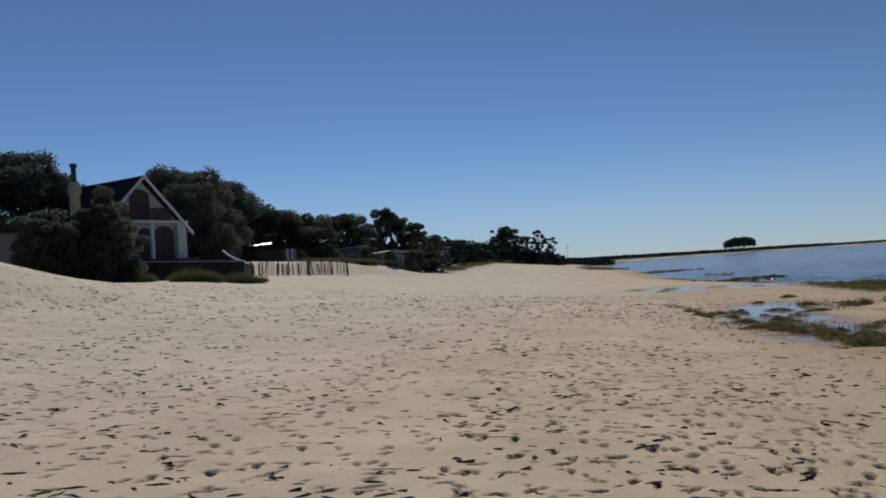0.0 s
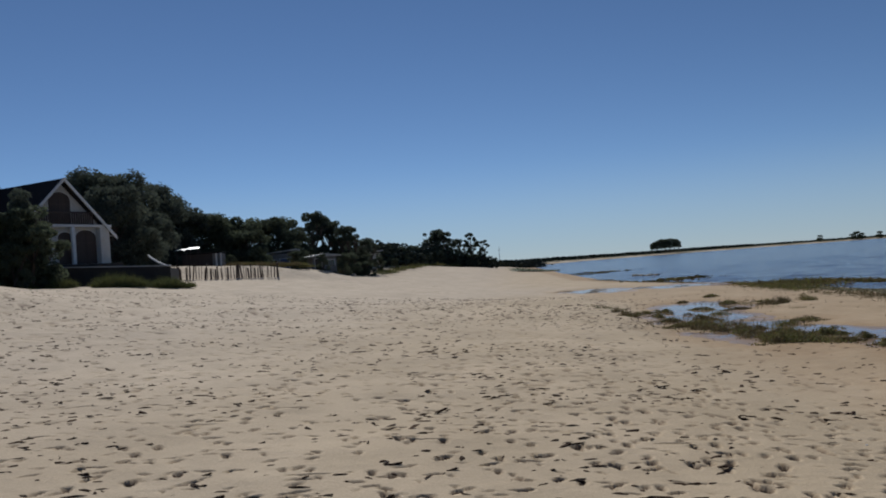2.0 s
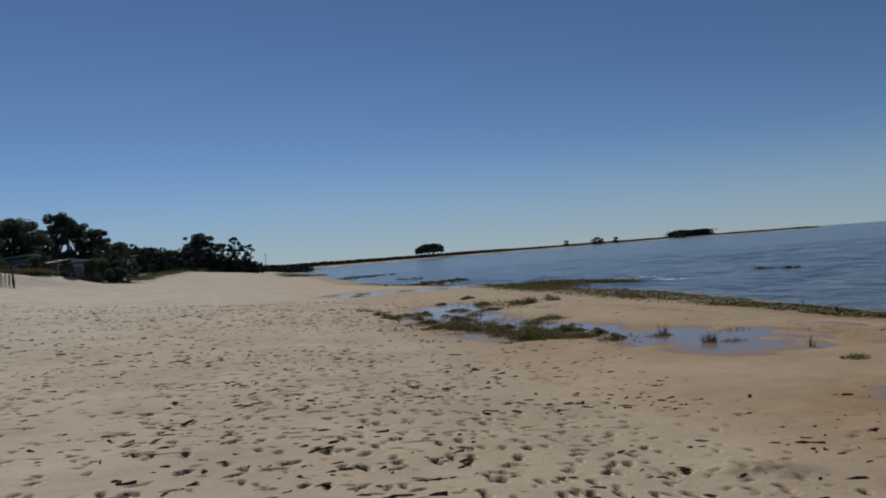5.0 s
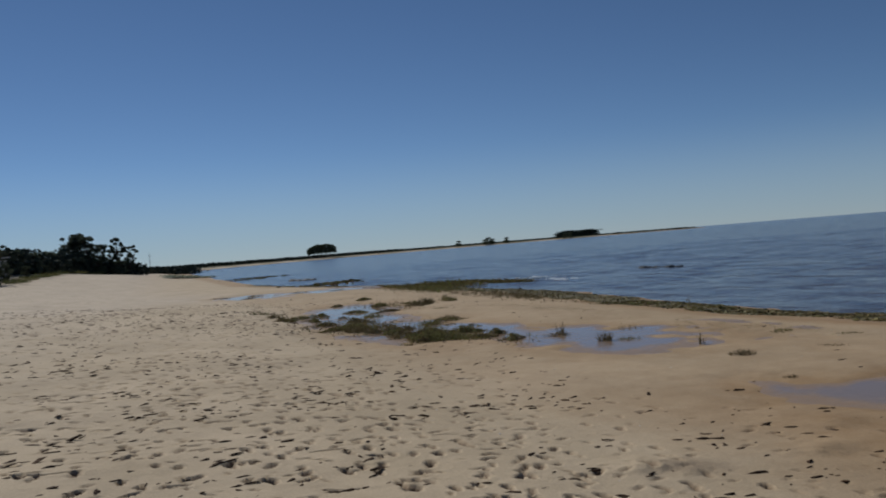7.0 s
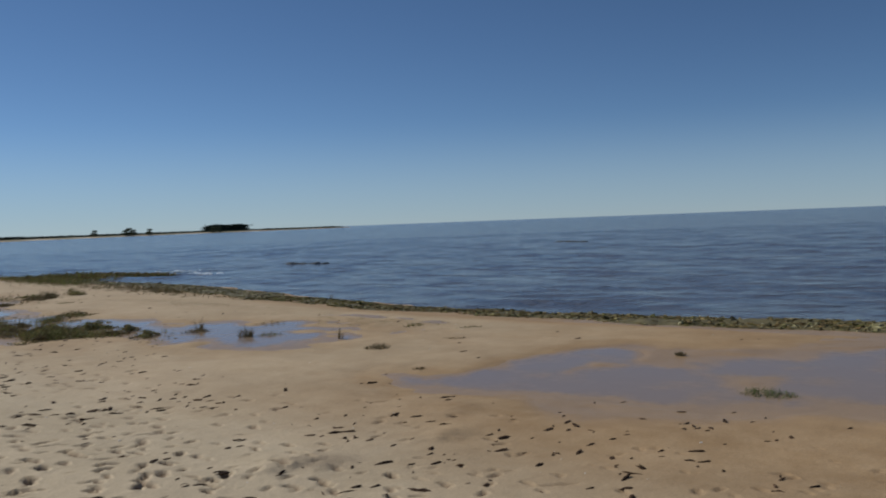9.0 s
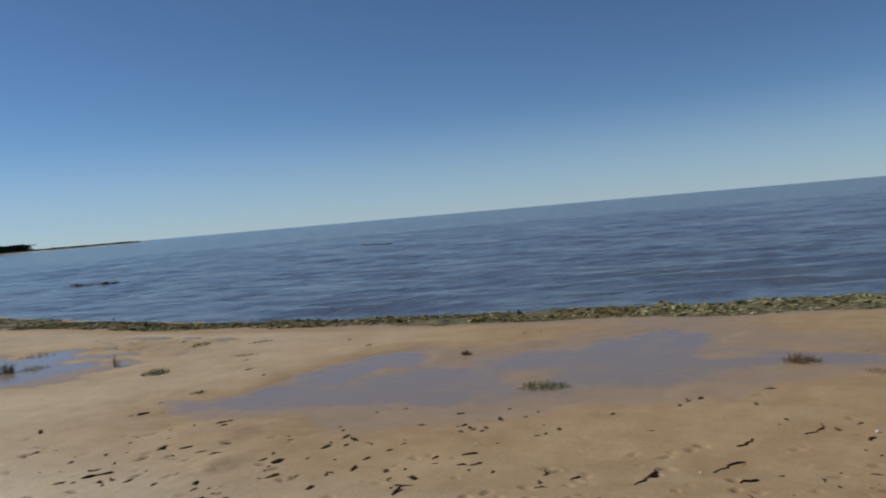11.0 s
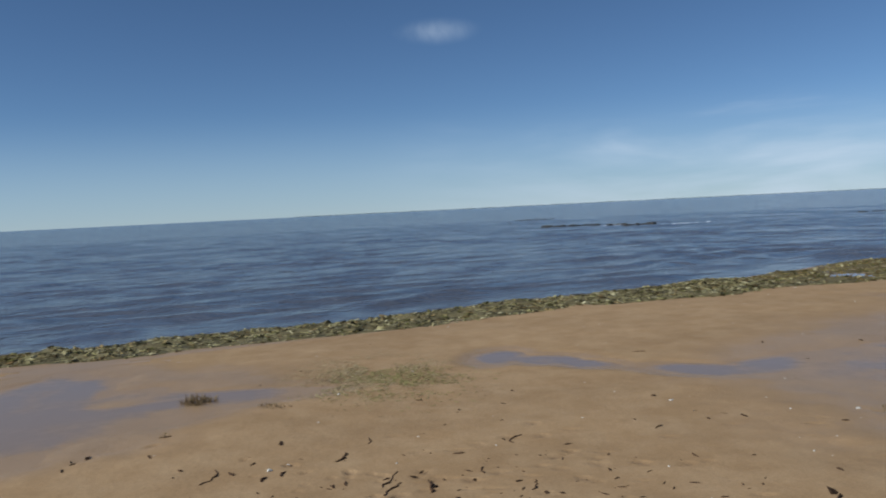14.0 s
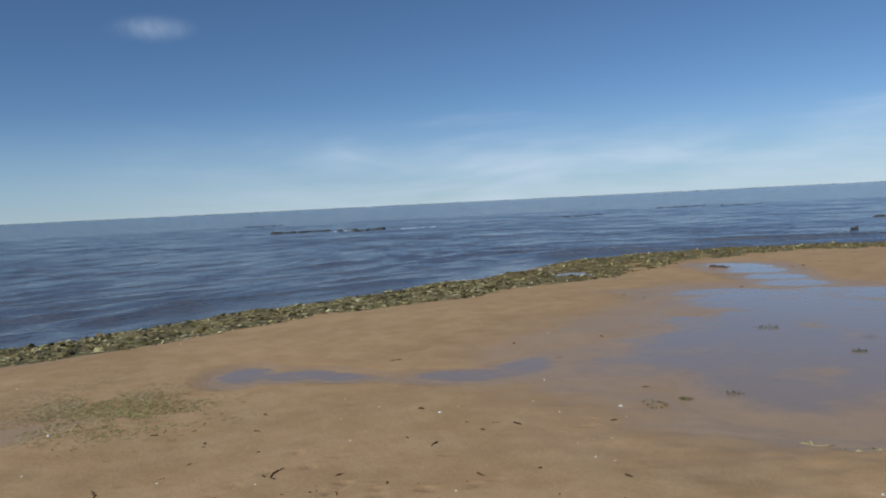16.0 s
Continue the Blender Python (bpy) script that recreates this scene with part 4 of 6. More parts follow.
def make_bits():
    """Dark scraps of driftwood and dry weed strewn over the sand, some standing in for footprint shade, and pale shell
    splinters.
    """
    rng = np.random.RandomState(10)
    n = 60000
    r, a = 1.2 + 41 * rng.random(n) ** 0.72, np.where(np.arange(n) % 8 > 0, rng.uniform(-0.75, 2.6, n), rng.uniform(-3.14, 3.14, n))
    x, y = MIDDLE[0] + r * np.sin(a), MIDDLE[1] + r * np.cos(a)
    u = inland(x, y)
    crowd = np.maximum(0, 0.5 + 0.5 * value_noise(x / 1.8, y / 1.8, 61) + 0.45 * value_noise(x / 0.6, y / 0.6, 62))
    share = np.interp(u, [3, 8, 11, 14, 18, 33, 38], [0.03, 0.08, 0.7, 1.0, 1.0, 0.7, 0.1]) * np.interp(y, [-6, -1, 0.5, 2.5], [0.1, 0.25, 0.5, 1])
    # denser far out, where dark scraps replace the shadows of footprints
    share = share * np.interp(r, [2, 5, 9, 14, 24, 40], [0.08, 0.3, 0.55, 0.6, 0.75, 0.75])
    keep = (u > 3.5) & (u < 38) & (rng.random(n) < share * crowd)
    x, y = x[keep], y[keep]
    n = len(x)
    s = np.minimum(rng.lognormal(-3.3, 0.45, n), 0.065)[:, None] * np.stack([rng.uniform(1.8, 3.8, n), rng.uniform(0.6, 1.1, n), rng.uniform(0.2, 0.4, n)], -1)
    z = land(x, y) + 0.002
    me = scattered("drift_and_shade_scraps", *OVAL, np.stack([x, y, z], -1), s, turns(rng, n, 0.12, rng.normal(0, 0.6, n)), DRIFT_AND_SHADE, rng, 0.3)
    tagged(new("drift_and_shade_scraps", me), "dark scraps of driftwood, dried weed and painted footprint shade on sand", "debris", kind="stuff")
    # fine specks where the sand has been trodden: drift, and stand-ins for footprint shade
    n = 170
    x, y = rng.normal(6.6, 0.9, n), rng.normal(-1.5, 1.0, n)
    s = rng.lognormal(-3.95, 0.4, n)[:, None] * np.stack([rng.uniform(1.2, 3.0, n), rng.uniform(0.5, 1.0, n), rng.uniform(0.3, 0.5, n)], -1)
    me = scattered("drift_and_shade_specks", *LUMP, np.stack([x, y, land(x, y) + 0.002], -1), s, turns(rng, n, 0.1), DRIFT_AND_SHADE, rng, 0.3)
    tagged(new("drift_and_shade_specks", me), "fine dark specks of drift and painted footprint shade on damp sand", "debris", kind="stuff")
    # crooked twigs and ribbons of dry weed
    n = 420
    r, a = 2.0 + 15 * rng.random(n) ** 0.8, rng.uniform(-0.7, 2.3, n)
    x, y = MIDDLE[0] + r * np.sin(a), MIDDLE[1] + r * np.cos(a)
    keep = (inland(x, y) > 8) & (rng.random(n) < np.interp(inland(x, y), [8, 12, 15], [0.05, 0.4, 1]) * np.interp(y, [-6, -1, 3], [0.25, 0.6, 1]))
    x, y = x[keep], y[keep]
    n = len(x)
    s = rng.lognormal(-2.35, 0.45, n)[:, None] * np.stack([np.ones(n), rng.uniform(0.35, 0.9, n), rng.uniform(0.4, 0.9, n)], -1)
    me = scattered("dry_twigs", *TWIG, np.stack([x, y, land(x, y) + 0.001], -1), s, turns(rng, n, 0.06), DRIFT_AND_SHADE, rng, 0.12)
    tagged(new("dry_twigs", me), "crooked dark twigs and dry weed ribbons on sand", "twigs", kind="stuff")
    n = 260
    r, a = 2.6 + 22 * rng.random(n), rng.uniform(0.4, 2.7, n)
    x, y = MIDDLE[0] + r * np.sin(a), MIDDLE[1] + r * np.cos(a)
    keep = (inland(x, y) > 3.5) & (inland(x, y) < 22)
    x, y = x[keep], y[keep]
    n = len(x)
    s = rng.lognormal(-4.0, 0.4, n)[:, None] * np.array([1.3, 1.0, 0.35])
    me = scattered("shell_bits", *LUMP, np.stack([x, y, land(x, y) + 0.002], -1), s, turns(rng, n, 0.2), SHELL, rng, 0.2)
    tagged(new("shell_bits", me), "tiny pale shell splinters strewn over damp sand", "shells", kind="stuff")


# ---- grasses ----


def blades(n, rng, radius, height, width, mat, lean=0.35, squash=1.0):
    a, r = rng.uniform(0, 2 * np.pi, n), radius * np.sqrt(rng.random(n))
    p = np.stack([r * np.cos(a), r * np.sin(a) * squash, np.full(n, -0.01)], -1)
    h = height * rng.uniform(0.45, 1.0, n) * (1 - 0.45 * (r / max(radius, 1e-6)) ** 2)
    s = np.stack([np.full(n, width) * rng.uniform(0.6, 1.3, n), h * 0.9, h], -1)
    return scattered("blades", *BLADE, p, s, turns(rng, n, lean), mat)


def tuft(place, radius, height, seed, mat, label, n=160, category="grass", squash=1.0, mound=None, lean=0.35):
    rng = np.random.RandomState(seed)
    x, y = place
    name = {"grass": "grass_tuft", "rushes": "rush_clump", "weed": "weed_clump"}.get(category, "low_plant")
    group = ("plants at the pools" if y < 34 else "plants on the dune") if category != "grass" or y < 34 else "grass on the dune"
    ob = thing(name, (x, y, height_at(x, y)), label, category, group, turn=rng.uniform(0, 360))
    leafy = category in ("plant", "rushes") and height > 0.1 and 12 < y < 34
    part("foliage", blades(n // 2 if leafy else n, rng, radius, height, 0.012 + 0.010 * height, mat, lean + 0.25 * leafy, squash), None, ob)
    if leafy:                      # rounded heads of small leaves between the stalks
        k = int(420 * (radius / 0.4) ** 2)
        heads = rng.normal(0, 0.45, (5, 2)) * radius
        spot = heads[rng.randint(0, 5, k)] + rng.normal(0, 0.2, (k, 2)) * radius
        lift = height * 0.75 * rng.random(k) ** 0.7 * np.exp(-(spot ** 2).sum(1) / (radius * 0.8) ** 2)
        size = rng.uniform(0.025, 0.06, (k, 1)) * np.ones(3)
        part("leaves", scattered("leaves", *LEAFLET, np.column_stack([spot[:, 0], spot[:, 1] * squash, lift + 0.01]), size, turns(rng, k, 1.0), (mat, WEED_MIX, DRYGRASS)[seed % 3]), None, ob)
    if mound:
        bm = bmesh.new()
        bmesh.ops.create_icosphere(bm, subdivisions=3, radius=1)
        for v in bm.verts:
            v.co = Vector((v.co.x * radius * 0.9, v.co.y * radius * 0.9 * squash, max(v.co.z, -0.5) * 0.05 * mound)) * (1 + 0.25 * noise.noise(v.co * 2.5 + Vector((seed, 0, 0))))
        part("root_mat", bm, TURF, ob, "matted green hummock")
    return ob


def weed_patch(name, centre, half, n, seed, mats, label, height=0.14, turn=0.0):
    """A low patch of creeping plants: many blades and leaf scraps, thin at its rim."""
    rng = np.random.RandomState(seed)
    x, y = rng.normal(0, 0.42, n), rng.normal(0, 0.42, n)
    c, s = math.cos(turn), math.sin(turn)
    px, py = centre[0] + half[0] * x * c - half[1] * y * s, centre[1] + half[0] * x * s + half[1] * y * c
    keep = value_noise(px / 0.5, py / 0.5, seed) + 0.4 * value_noise(px / 0.2, py / 0.2, seed + 1) > -0.1
    px, py = px[keep], py[keep]
    n = len(px)
    z = np.maximum(land(px, py), 0.02)
    h = height * rng.uniform(0.4, 1.3, n)
    ob = thing(name, (centre[0], centre[1], height_at(*centre)), label, "plants", kind="stuff")
    p = np.stack([px, py, z - 0.005], -1) - np.array(ob.matrix_basis.translation)
    cut = n // 3
    part("foliage", scattered("blades", *BLADE, p[:cut], np.stack([np.full(cut, 0.02), h[:cut] * 0.8, h[:cut]], -1), turns(rng, cut, 0.85), mats[0]), None, ob)
    m = n - cut
    size = rng.uniform(0.03, 0.1, (m, 1)) * np.array([1.6, 0.8, 0.22])
    part("leaf_litter", scattered("leaf_litter", *LUMP, p[cut:], size, turns(rng, m, 0.3), mats[1], rng, 0.2), None, ob)
    return ob


def strand_patch(centre, half, n, seed, label, mat=PALE_WEED, grow=1.0):
    """Thin torn strands of weed lying flat on the sand, thinning out to the rim."""
    rng = np.random.RandomState(seed)
    x, y = centre[0] + half[0] * rng.normal(0, 0.5, n), centre[1] + half[1] * rng.normal(0, 0.5, n)
    keep = value_noise(x / 0.4, y / 0.4, seed) + 0.6 * value_noise(x / 0.15, y / 0.15, seed + 1) > -0.35
    x, y = x[keep], y[keep]
    n = len(x)
    s = grow * rng.uniform(0.025, 0.09, (n, 1)) * np.array([1.0, 0.3, 0.5])
    me = scattered("weed_strands", *CARD, np.stack([x, y, land(x, y) + 0.006], -1), s, turns(rng, n, 0.05), mat)
    return tagged(new("weed_strands", me), label, "weed", kind="stuff")


# ---- trees ----


def tree(name, place, height, spread, seed, mat, label, shape="broad", leaf=0.32, clumps=34, per=150, trunks=1):
    """A tapered trunk with limbs, and a crown of many small leaves in uneven clumps."""
    rng = np.random.RandomState(seed)
    ob = thing(name, (*place, height_at(*place) - 0.1), label, "tree", "trees behind the beach")
    bm = bmesh.new()
    tops = []
    for k in range(trunks):
        lean = rng.normal(0, 0.10, 2) + (rng.normal(0, 0.16, 2) if trunks > 1 else 0)
        foot = rng.normal(0, 0.5, 2) * (trunks > 1)
        stem = [(foot[0] + lean[0] * t * height, foot[1] + lean[1] * t * height, t * height * 0.8) for t in np.linspace(0, 1, 6)]
        tube(bm, stem, [height * 0.026 * (1 - 0.75 * t) for t in np.linspace(0, 1, 6)])
        tops.append(stem)
    centres, sizes = [], []
    for k in range(clumps):
        stem = tops[k % trunks]
        if shape == "broad":       # dome from near the ground up
            t = rng.uniform(0.02, 1.0)
            out = spread * math.sqrt(max(0.05, 1 - ((t - 0.42) / 0.62) ** 2)) * rng.uniform(0.35, 0.95)
        elif shape == "gum":       # bare limbs below, open heads above
            t = rng.uniform(0.25, 1.0)
            out = spread * (0.35 + 0.6 * math.sin(math.pi * min(1, t))) * rng.uniform(0.2, 1.0)
        else:                      # tall, dense and narrow
            t = rng.uniform(0.08, 1.0)
            out = spread * (1.05 - t) * rng.uniform(0.3, 1.0)
        a = rng.uniform(0, 2 * math.pi)
        base = Vector(stem[min(5, int(t * 4))])
        tip = Vector((base.x + out * math.cos(a), base.y + out * math.sin(a), height * (0.03 + 0.93 * t)))
        if k % 2 == 0:
            mid = base.lerp(tip, 0.5) + Vector((0, 0, 0.05 * height))
            tube(bm, [base, mid, tip], [height * 0.009, height * 0.006, height * 0.002], 5)
        centres.append(tip)
        sizes.append(spread * rng.uniform(0.16, 0.34) * (0.62 if shape == "gum" else 1.0))
    part("trunk", bm, BARK, ob)
    n = clumps * per
    which = rng.randint(0, clumps, n)
    v = rng.normal(0, 1, (n, 3))
    v = v / np.linalg.norm(v, axis=1, keepdims=True) * rng.uniform(0.3, 1.0, (n, 1)) ** 0.5
    p = np.array(centres)[which] + v * np.array(sizes)[which][:, None] * [1.15, 1.15, 0.8]
    p[:, 2] = np.maximum(p[:, 2], 0.15)
    s = leaf * rng.uniform(0.55, 1.25, (n, 1)) * np.ones(3)
    part("crown", scattered("crown", *LEAFLET, p, s, turns(rng, n, 1.2), mat), None, ob)
    return ob


def planted(model, x, y, top, turn, again=True):
    """A tree, or a copy of it, as tall as its top lies above the ground there."""
    ground_z = height_at(x, y) - 0.1
    crown = next(o for o in model.children if o.name.startswith("crown"))
    tall = max(v[2] for v in crown.bound_box)
    ob = copy_thing(model, pose(x, y, ground_z, 0, 0, turn)) if again else model
    ob.matrix_basis = pose(x, y, ground_z, 0, 0, turn)
    ob.scale = ((top - ground_z) / tall,) * 3
    return ob


make_wrack()
make_spit()
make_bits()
make_islets()

# ---- plants on the shore ----
tuft((8.75, 16.75), 0.66, 0.40, 31, GRASS, "dense dark-green rush clump at the pool's edge", 1500, "rushes", 0.8, lean=0.65)
tuft((8.5, 18.0), 0.45, 0.24, 32, WEED_MIX, "low olive rush clump beside the pool", 600, "rushes", lean=0.75)
tuft((9.3, 16.0), 0.45, 0.2, 33, WEED_MIX, "low olive grass tuft beside the pool", 520, lean=0.75)
tuft((10.48, 14.47), 0.3, 0.16, 34, DRYGRASS, "dry brown grass tuft standing in the pool", 260, lean=0.6)
tuft((12.04, 14.0), 0.4, 0.1, 35, DRYGRASS, "flat brown grass tuft standing in the pool", 220, lean=0.8)
tuft((10.46, 12.85), 0.13, 0.34, 36, DRYGRASS, "thin straw-coloured grass tuft in shallow water", 90, lean=0.25)
tuft((10.7, 14.6), 0.1, 0.4, 29, DRYGRASS, "thin dry stalks standing in the pool", 34, lean=0.15)
tuft((10.8, 12.55), 0.24, 0.15, 37, GRASS, "small green grass tuft in shallow water", 280, lean=0.7)
tuft((9.18, 7.55), 0.1, 0.06, 38, DRYGRASS, "small dry brown tuft on damp sand", 80)
tuft((12.9, 10.7), 0.34, 0.06, 39, GRASS, "flat green mat of grass on sand", 260, squash=0.55)
tuft((13.1, 9.45), 0.25, 0.05, 40, GRASS, "thin flat grass mat on damp sand", 130, squash=0.5)
tuft((9.72, 2.98), 0.34, 0.13, 41, SAGE, "grey-green plant lying in the shallow pool", 620, "plant", 0.6, lean=0.8)
tuft((11.15, 0.27), 0.2, 0.17, 42, RUST, "rust-brown tuft of dry weed by the pool", 520, "plant", lean=0.7)
for n, (x, y, r, h) in enumerate(((9.2, -10.4, 0.17, 0.13), (7.25, -6.83, 0.1, 0.09), (8.17, -7.3, 0.13, 0.05), (7.44, -9.54, 0.1, 0.09), (7.8, -10.5, 0.16, 0.07), (7.43, -6.35, 0.08, 0.05), (11.7, 4.75, 0.08, 0.1), (7.5, -5.86, 0.2, 0.04))):
    tuft((x, y), r, h, 240 + n, (DRYGRASS, GRASS)[n % 2], ("small dark clump of weed in the pool", "small olive clump of weed in the pool")[n % 2], 150, "weed", lean=0.8)
weed_patch("weed_patch", (5.78, -5.93), (0.45, 0.3), 420, 92, (PALE_WEED, PALE_WEED), "thin olive algae at the pool's edge", 0.05)
tuft((10.4, -0.53), 0.24, 0.05, 43, RUST, "flat brown scrap of dry weed", 120, "plant", 0.5)
tuft((17.0, 17.1), 0.10, 0.42, 44, DRYGRASS, "dark dry weed stalk standing in the wrack", 26, "plant", lean=0.12)
tuft((13.8, 27.2), 0.35, 0.34, 45, DRYGRASS, "dark dry shrub tuft on the sand bar", 150, "plant")
tuft((15.1, 27.9), 0.30, 0.30, 46, DRYGRASS, "dark dry shrub tuft on the sand bar", 130, "plant")
tuft((10.28, 9.3), 0.2, 0.12, 47, DRYGRASS, "low dry grass tuft at the pool's end", 150)
tuft((11.0, 10.85), 0.07, 0.36, 48, DRYGRASS, "thin upright dry stalks in shallow water", 14, lean=0.08)
tuft((11.8, 8.8), 0.3, 0.06, 49, DRYGRASS, "flat brown scrap of dry weed on sand", 120, "plant", 0.4, lean=0.9)
tuft((9.73, 0.56), 0.12, 0.04, 50, GRASS, "tiny flat green plant on damp sand", 60, "plant", 0.5, lean=0.9)
for n, (x, y) in enumerate(((8.9, 22.3), (9.7, 23.6), (10.6, 24.6), (9.4, 20.9), (10.4, 20.2), (8.3, 20.4))):
    tuft((x, y), 0.34, 0.2 + 0.03 * (n % 3), 60 + n, (GRASS, DRYGRASS)[n % 2], ("low green water plants in the pool", "brown dying water plants in the pool")[n % 2], 230, "plants")
weed_patch("weed_patch", (9.0, 21.6), (1.5, 4.2), 4200, 51, (DRYGRASS, WEED_MIX), "tangled brown weeds along the pool", 0.17)
weed_patch("weed_patch", (9.3, 20.0), (1.0, 3.4), 2200, 93, (GRASS, WEED_MIX), "tangled green weeds in the pool", 0.2)
weed_patch("weed_patch", (9.6, 16.6), (0.5, 1.6), 900, 94, (WEED_MIX, DRYGRASS), "low olive weeds beside the rushes", 0.07)
weed_patch("weed_patch", (8.5, 29.0), (0.6, 4.2), 1000, 52, (DRYGRASS, WEED_MIX), "thin brown weeds on damp sand", 0.1)
weed_patch("weed_patch", (12.9, 28.6), (1.5, 3.6), 1100, 56, (DRYGRASS, WEED_MIX), "scattered brown weed clumps at the pool's far edge", 0.16)
weed_patch("weed_patch", (9.6, 16.0), (0.7, 2.0), 1100, 53, (WEED_MIX, DRYGRASS), "low brown weeds along the pool", 0.1)
strand_patch((11.6, -1.8), (1.3, 1.0), 7600, 54, "thin straw-coloured weed strands spread over damp sand", STRAW, 0.55)
strand_patch((11.1, -2.0), (1.1, 0.9), 3800, 95, "thin olive weed strands on damp sand", OLIVE_WEED, 0.8)
for n, (x, y) in enumerate(((10.4, -2.05), (10.3, -1.75), (10.75, -1.6), (10.35, -1.1), (11.2, -2.2), (10.9, -2.4), (11.6, -1.5))):
    tuft((x, y), 0.13, 0.035, 340 + n, GRASS, "tiny flat green plant on damp sand", 70, "plant", 0.6, lean=0.9)
weed_patch("weed_patch", (20.6, 71.0), (0.9, 7.5), 2600, 96, (DARK_WRACK, DRYGRASS), "dark weed washed up along the far shore", 0.16)
weed_patch("weed_patch", (20.2, 52.0), (0.7, 8.0), 2600, 97, (DARK_WRACK, DRYGRASS), "thin dark line of weed along the shore", 0.12, -0.12)
for n, (x, y, r) in enumerate(((11.66, 49.9, 0.7), (13.4, 48.6, 0.5), (15.8, 47.5, 0.6), (12.3, 46.0, 0.45), (17.6, 46.0, 0.5))):
    tuft((x, y), r, 0.2, 420 + n, DRYGRASS, "low brown weed clump in the far pool", 260, "weed", lean=0.8)
for n, (x, y) in enumerate(((14.31, 27.69), (14.96, 27.21), (11.48, 20.4), (13.0, 24.4))):
    tuft((x, y), 0.28, (0.3, 0.28, 0.07, 0.07)[n], 430 + n, (DRYGRASS, WEED_MIX)[n % 2], "ragged brown weed tuft on the sand bar", 180, "weed", 0.6, lean=0.6)
strand_patch((13.2, 12.0), (0.8, 3.0), 700, 55, "thin weed strands on the sand bar")
strand_patch((14.4, 20.0), (0.8, 4.0), 1200, 58, "thin weed strands behind the wrack")
weed_patch("weed_patch", (22.6, 43.2), (2.6, 2.0), 6000, 57, (GRASS, DARK_WRACK), "olive weeds growing over the spit", 0.4)
weed_patch("weed_patch", (19.7, 38.0), (1.8, 6.5), 9000, 59, (GRASS, DARK_WRACK), "olive weeds matted over the wet flat", 0.24, -0.25)
weed_patch("weed_patch", (17.4, 27.0), (1.1, 7.0), 5500, 60, (DRYGRASS, DARK_WRACK), "low olive-brown weeds along the bay", 0.17, -0.12)
prng = np.random.RandomState(91)
for n in range(22):
    x, y = prng.uniform(8.0, 11.4), prng.uniform(15.5, 30.0)
    tuft((x, y), prng.uniform(0.15, 0.4), prng.uniform(0.08, 0.18), 160 + n, (DRYGRASS, GRASS, DRYGRASS)[n % 3],
         ("small brown water plant in the pool", "small green water plant in the pool", "small brown water plant in the pool")[n % 3], 110, "plant", lean=0.9)

for n, (x, y) in enumerate(((11.95, 31.24), (13.93, 33.18), (12.68, 28.62), (11.8, 25.93), (9.86, 27.33), (9.61, 23.96), (8.55, 23.43), (8.12, 21.32), (8.68, 20.84), (8.52, 19.74), (8.66, 19.03), (8.87, 26.9), (9.47, 15.79), (9.68, 14.96), (10.0, 16.17), (13.61, 27.02), (13.75, 27.99), (9.15, 16.49), (9.37, 19.57), (11.06, 27.08), (8.86, 25.28), (9.68, 22.84))):
    tuft((x, y), 0.2 + 0.06 * (n % 4) + 0.008 * y, 0.13 + 0.035 * (n % 3), 380 + n, (GRASS, WEED_MIX, DRYGRASS)[n % 3],
         ("ragged green marsh plant at the pool", "ragged olive marsh plant at the pool", "ragged brown marsh plant at the pool")[n % 3], 220, "plant", 0.6, lean=0.8)
for n in range(16):
    t = prng.random()
    x, y = 8.2 + 1.9 * t * prng.uniform(0.3, 1.0) + prng.normal(0, 0.35), 25.5 - 9.0 * t + prng.normal(0, 0.5)
    tuft((x, y), prng.uniform(0.25, 0.5), prng.uniform(0.12, 0.26), 300 + n, (GRASS, WEED_MIX, GRASS, DRYGRASS)[n % 4],
         ("low green marsh plant in the shallow pool", "low olive marsh plant in the shallow pool", "low green marsh plant in the shallow pool", "low dry marsh plant in the shallow pool")[n % 4], 190, "plant", lean=0.75)

# ---- the gabled house above the beach ----


def arch(width, height, rise, steps=8):
    """The outline of an arched opening, from its foot, in (x, z)."""
    w = width / 2
    top = [(w * math.cos(a), height - rise + rise * math.sin(a)) for a in (math.pi * k / steps for k in range(steps + 1))]
    return [(w, 0)] + top + [(-w, 0)]


def moved(outline, x, z):
    return [(a + x, b + z) for a, b in outline]


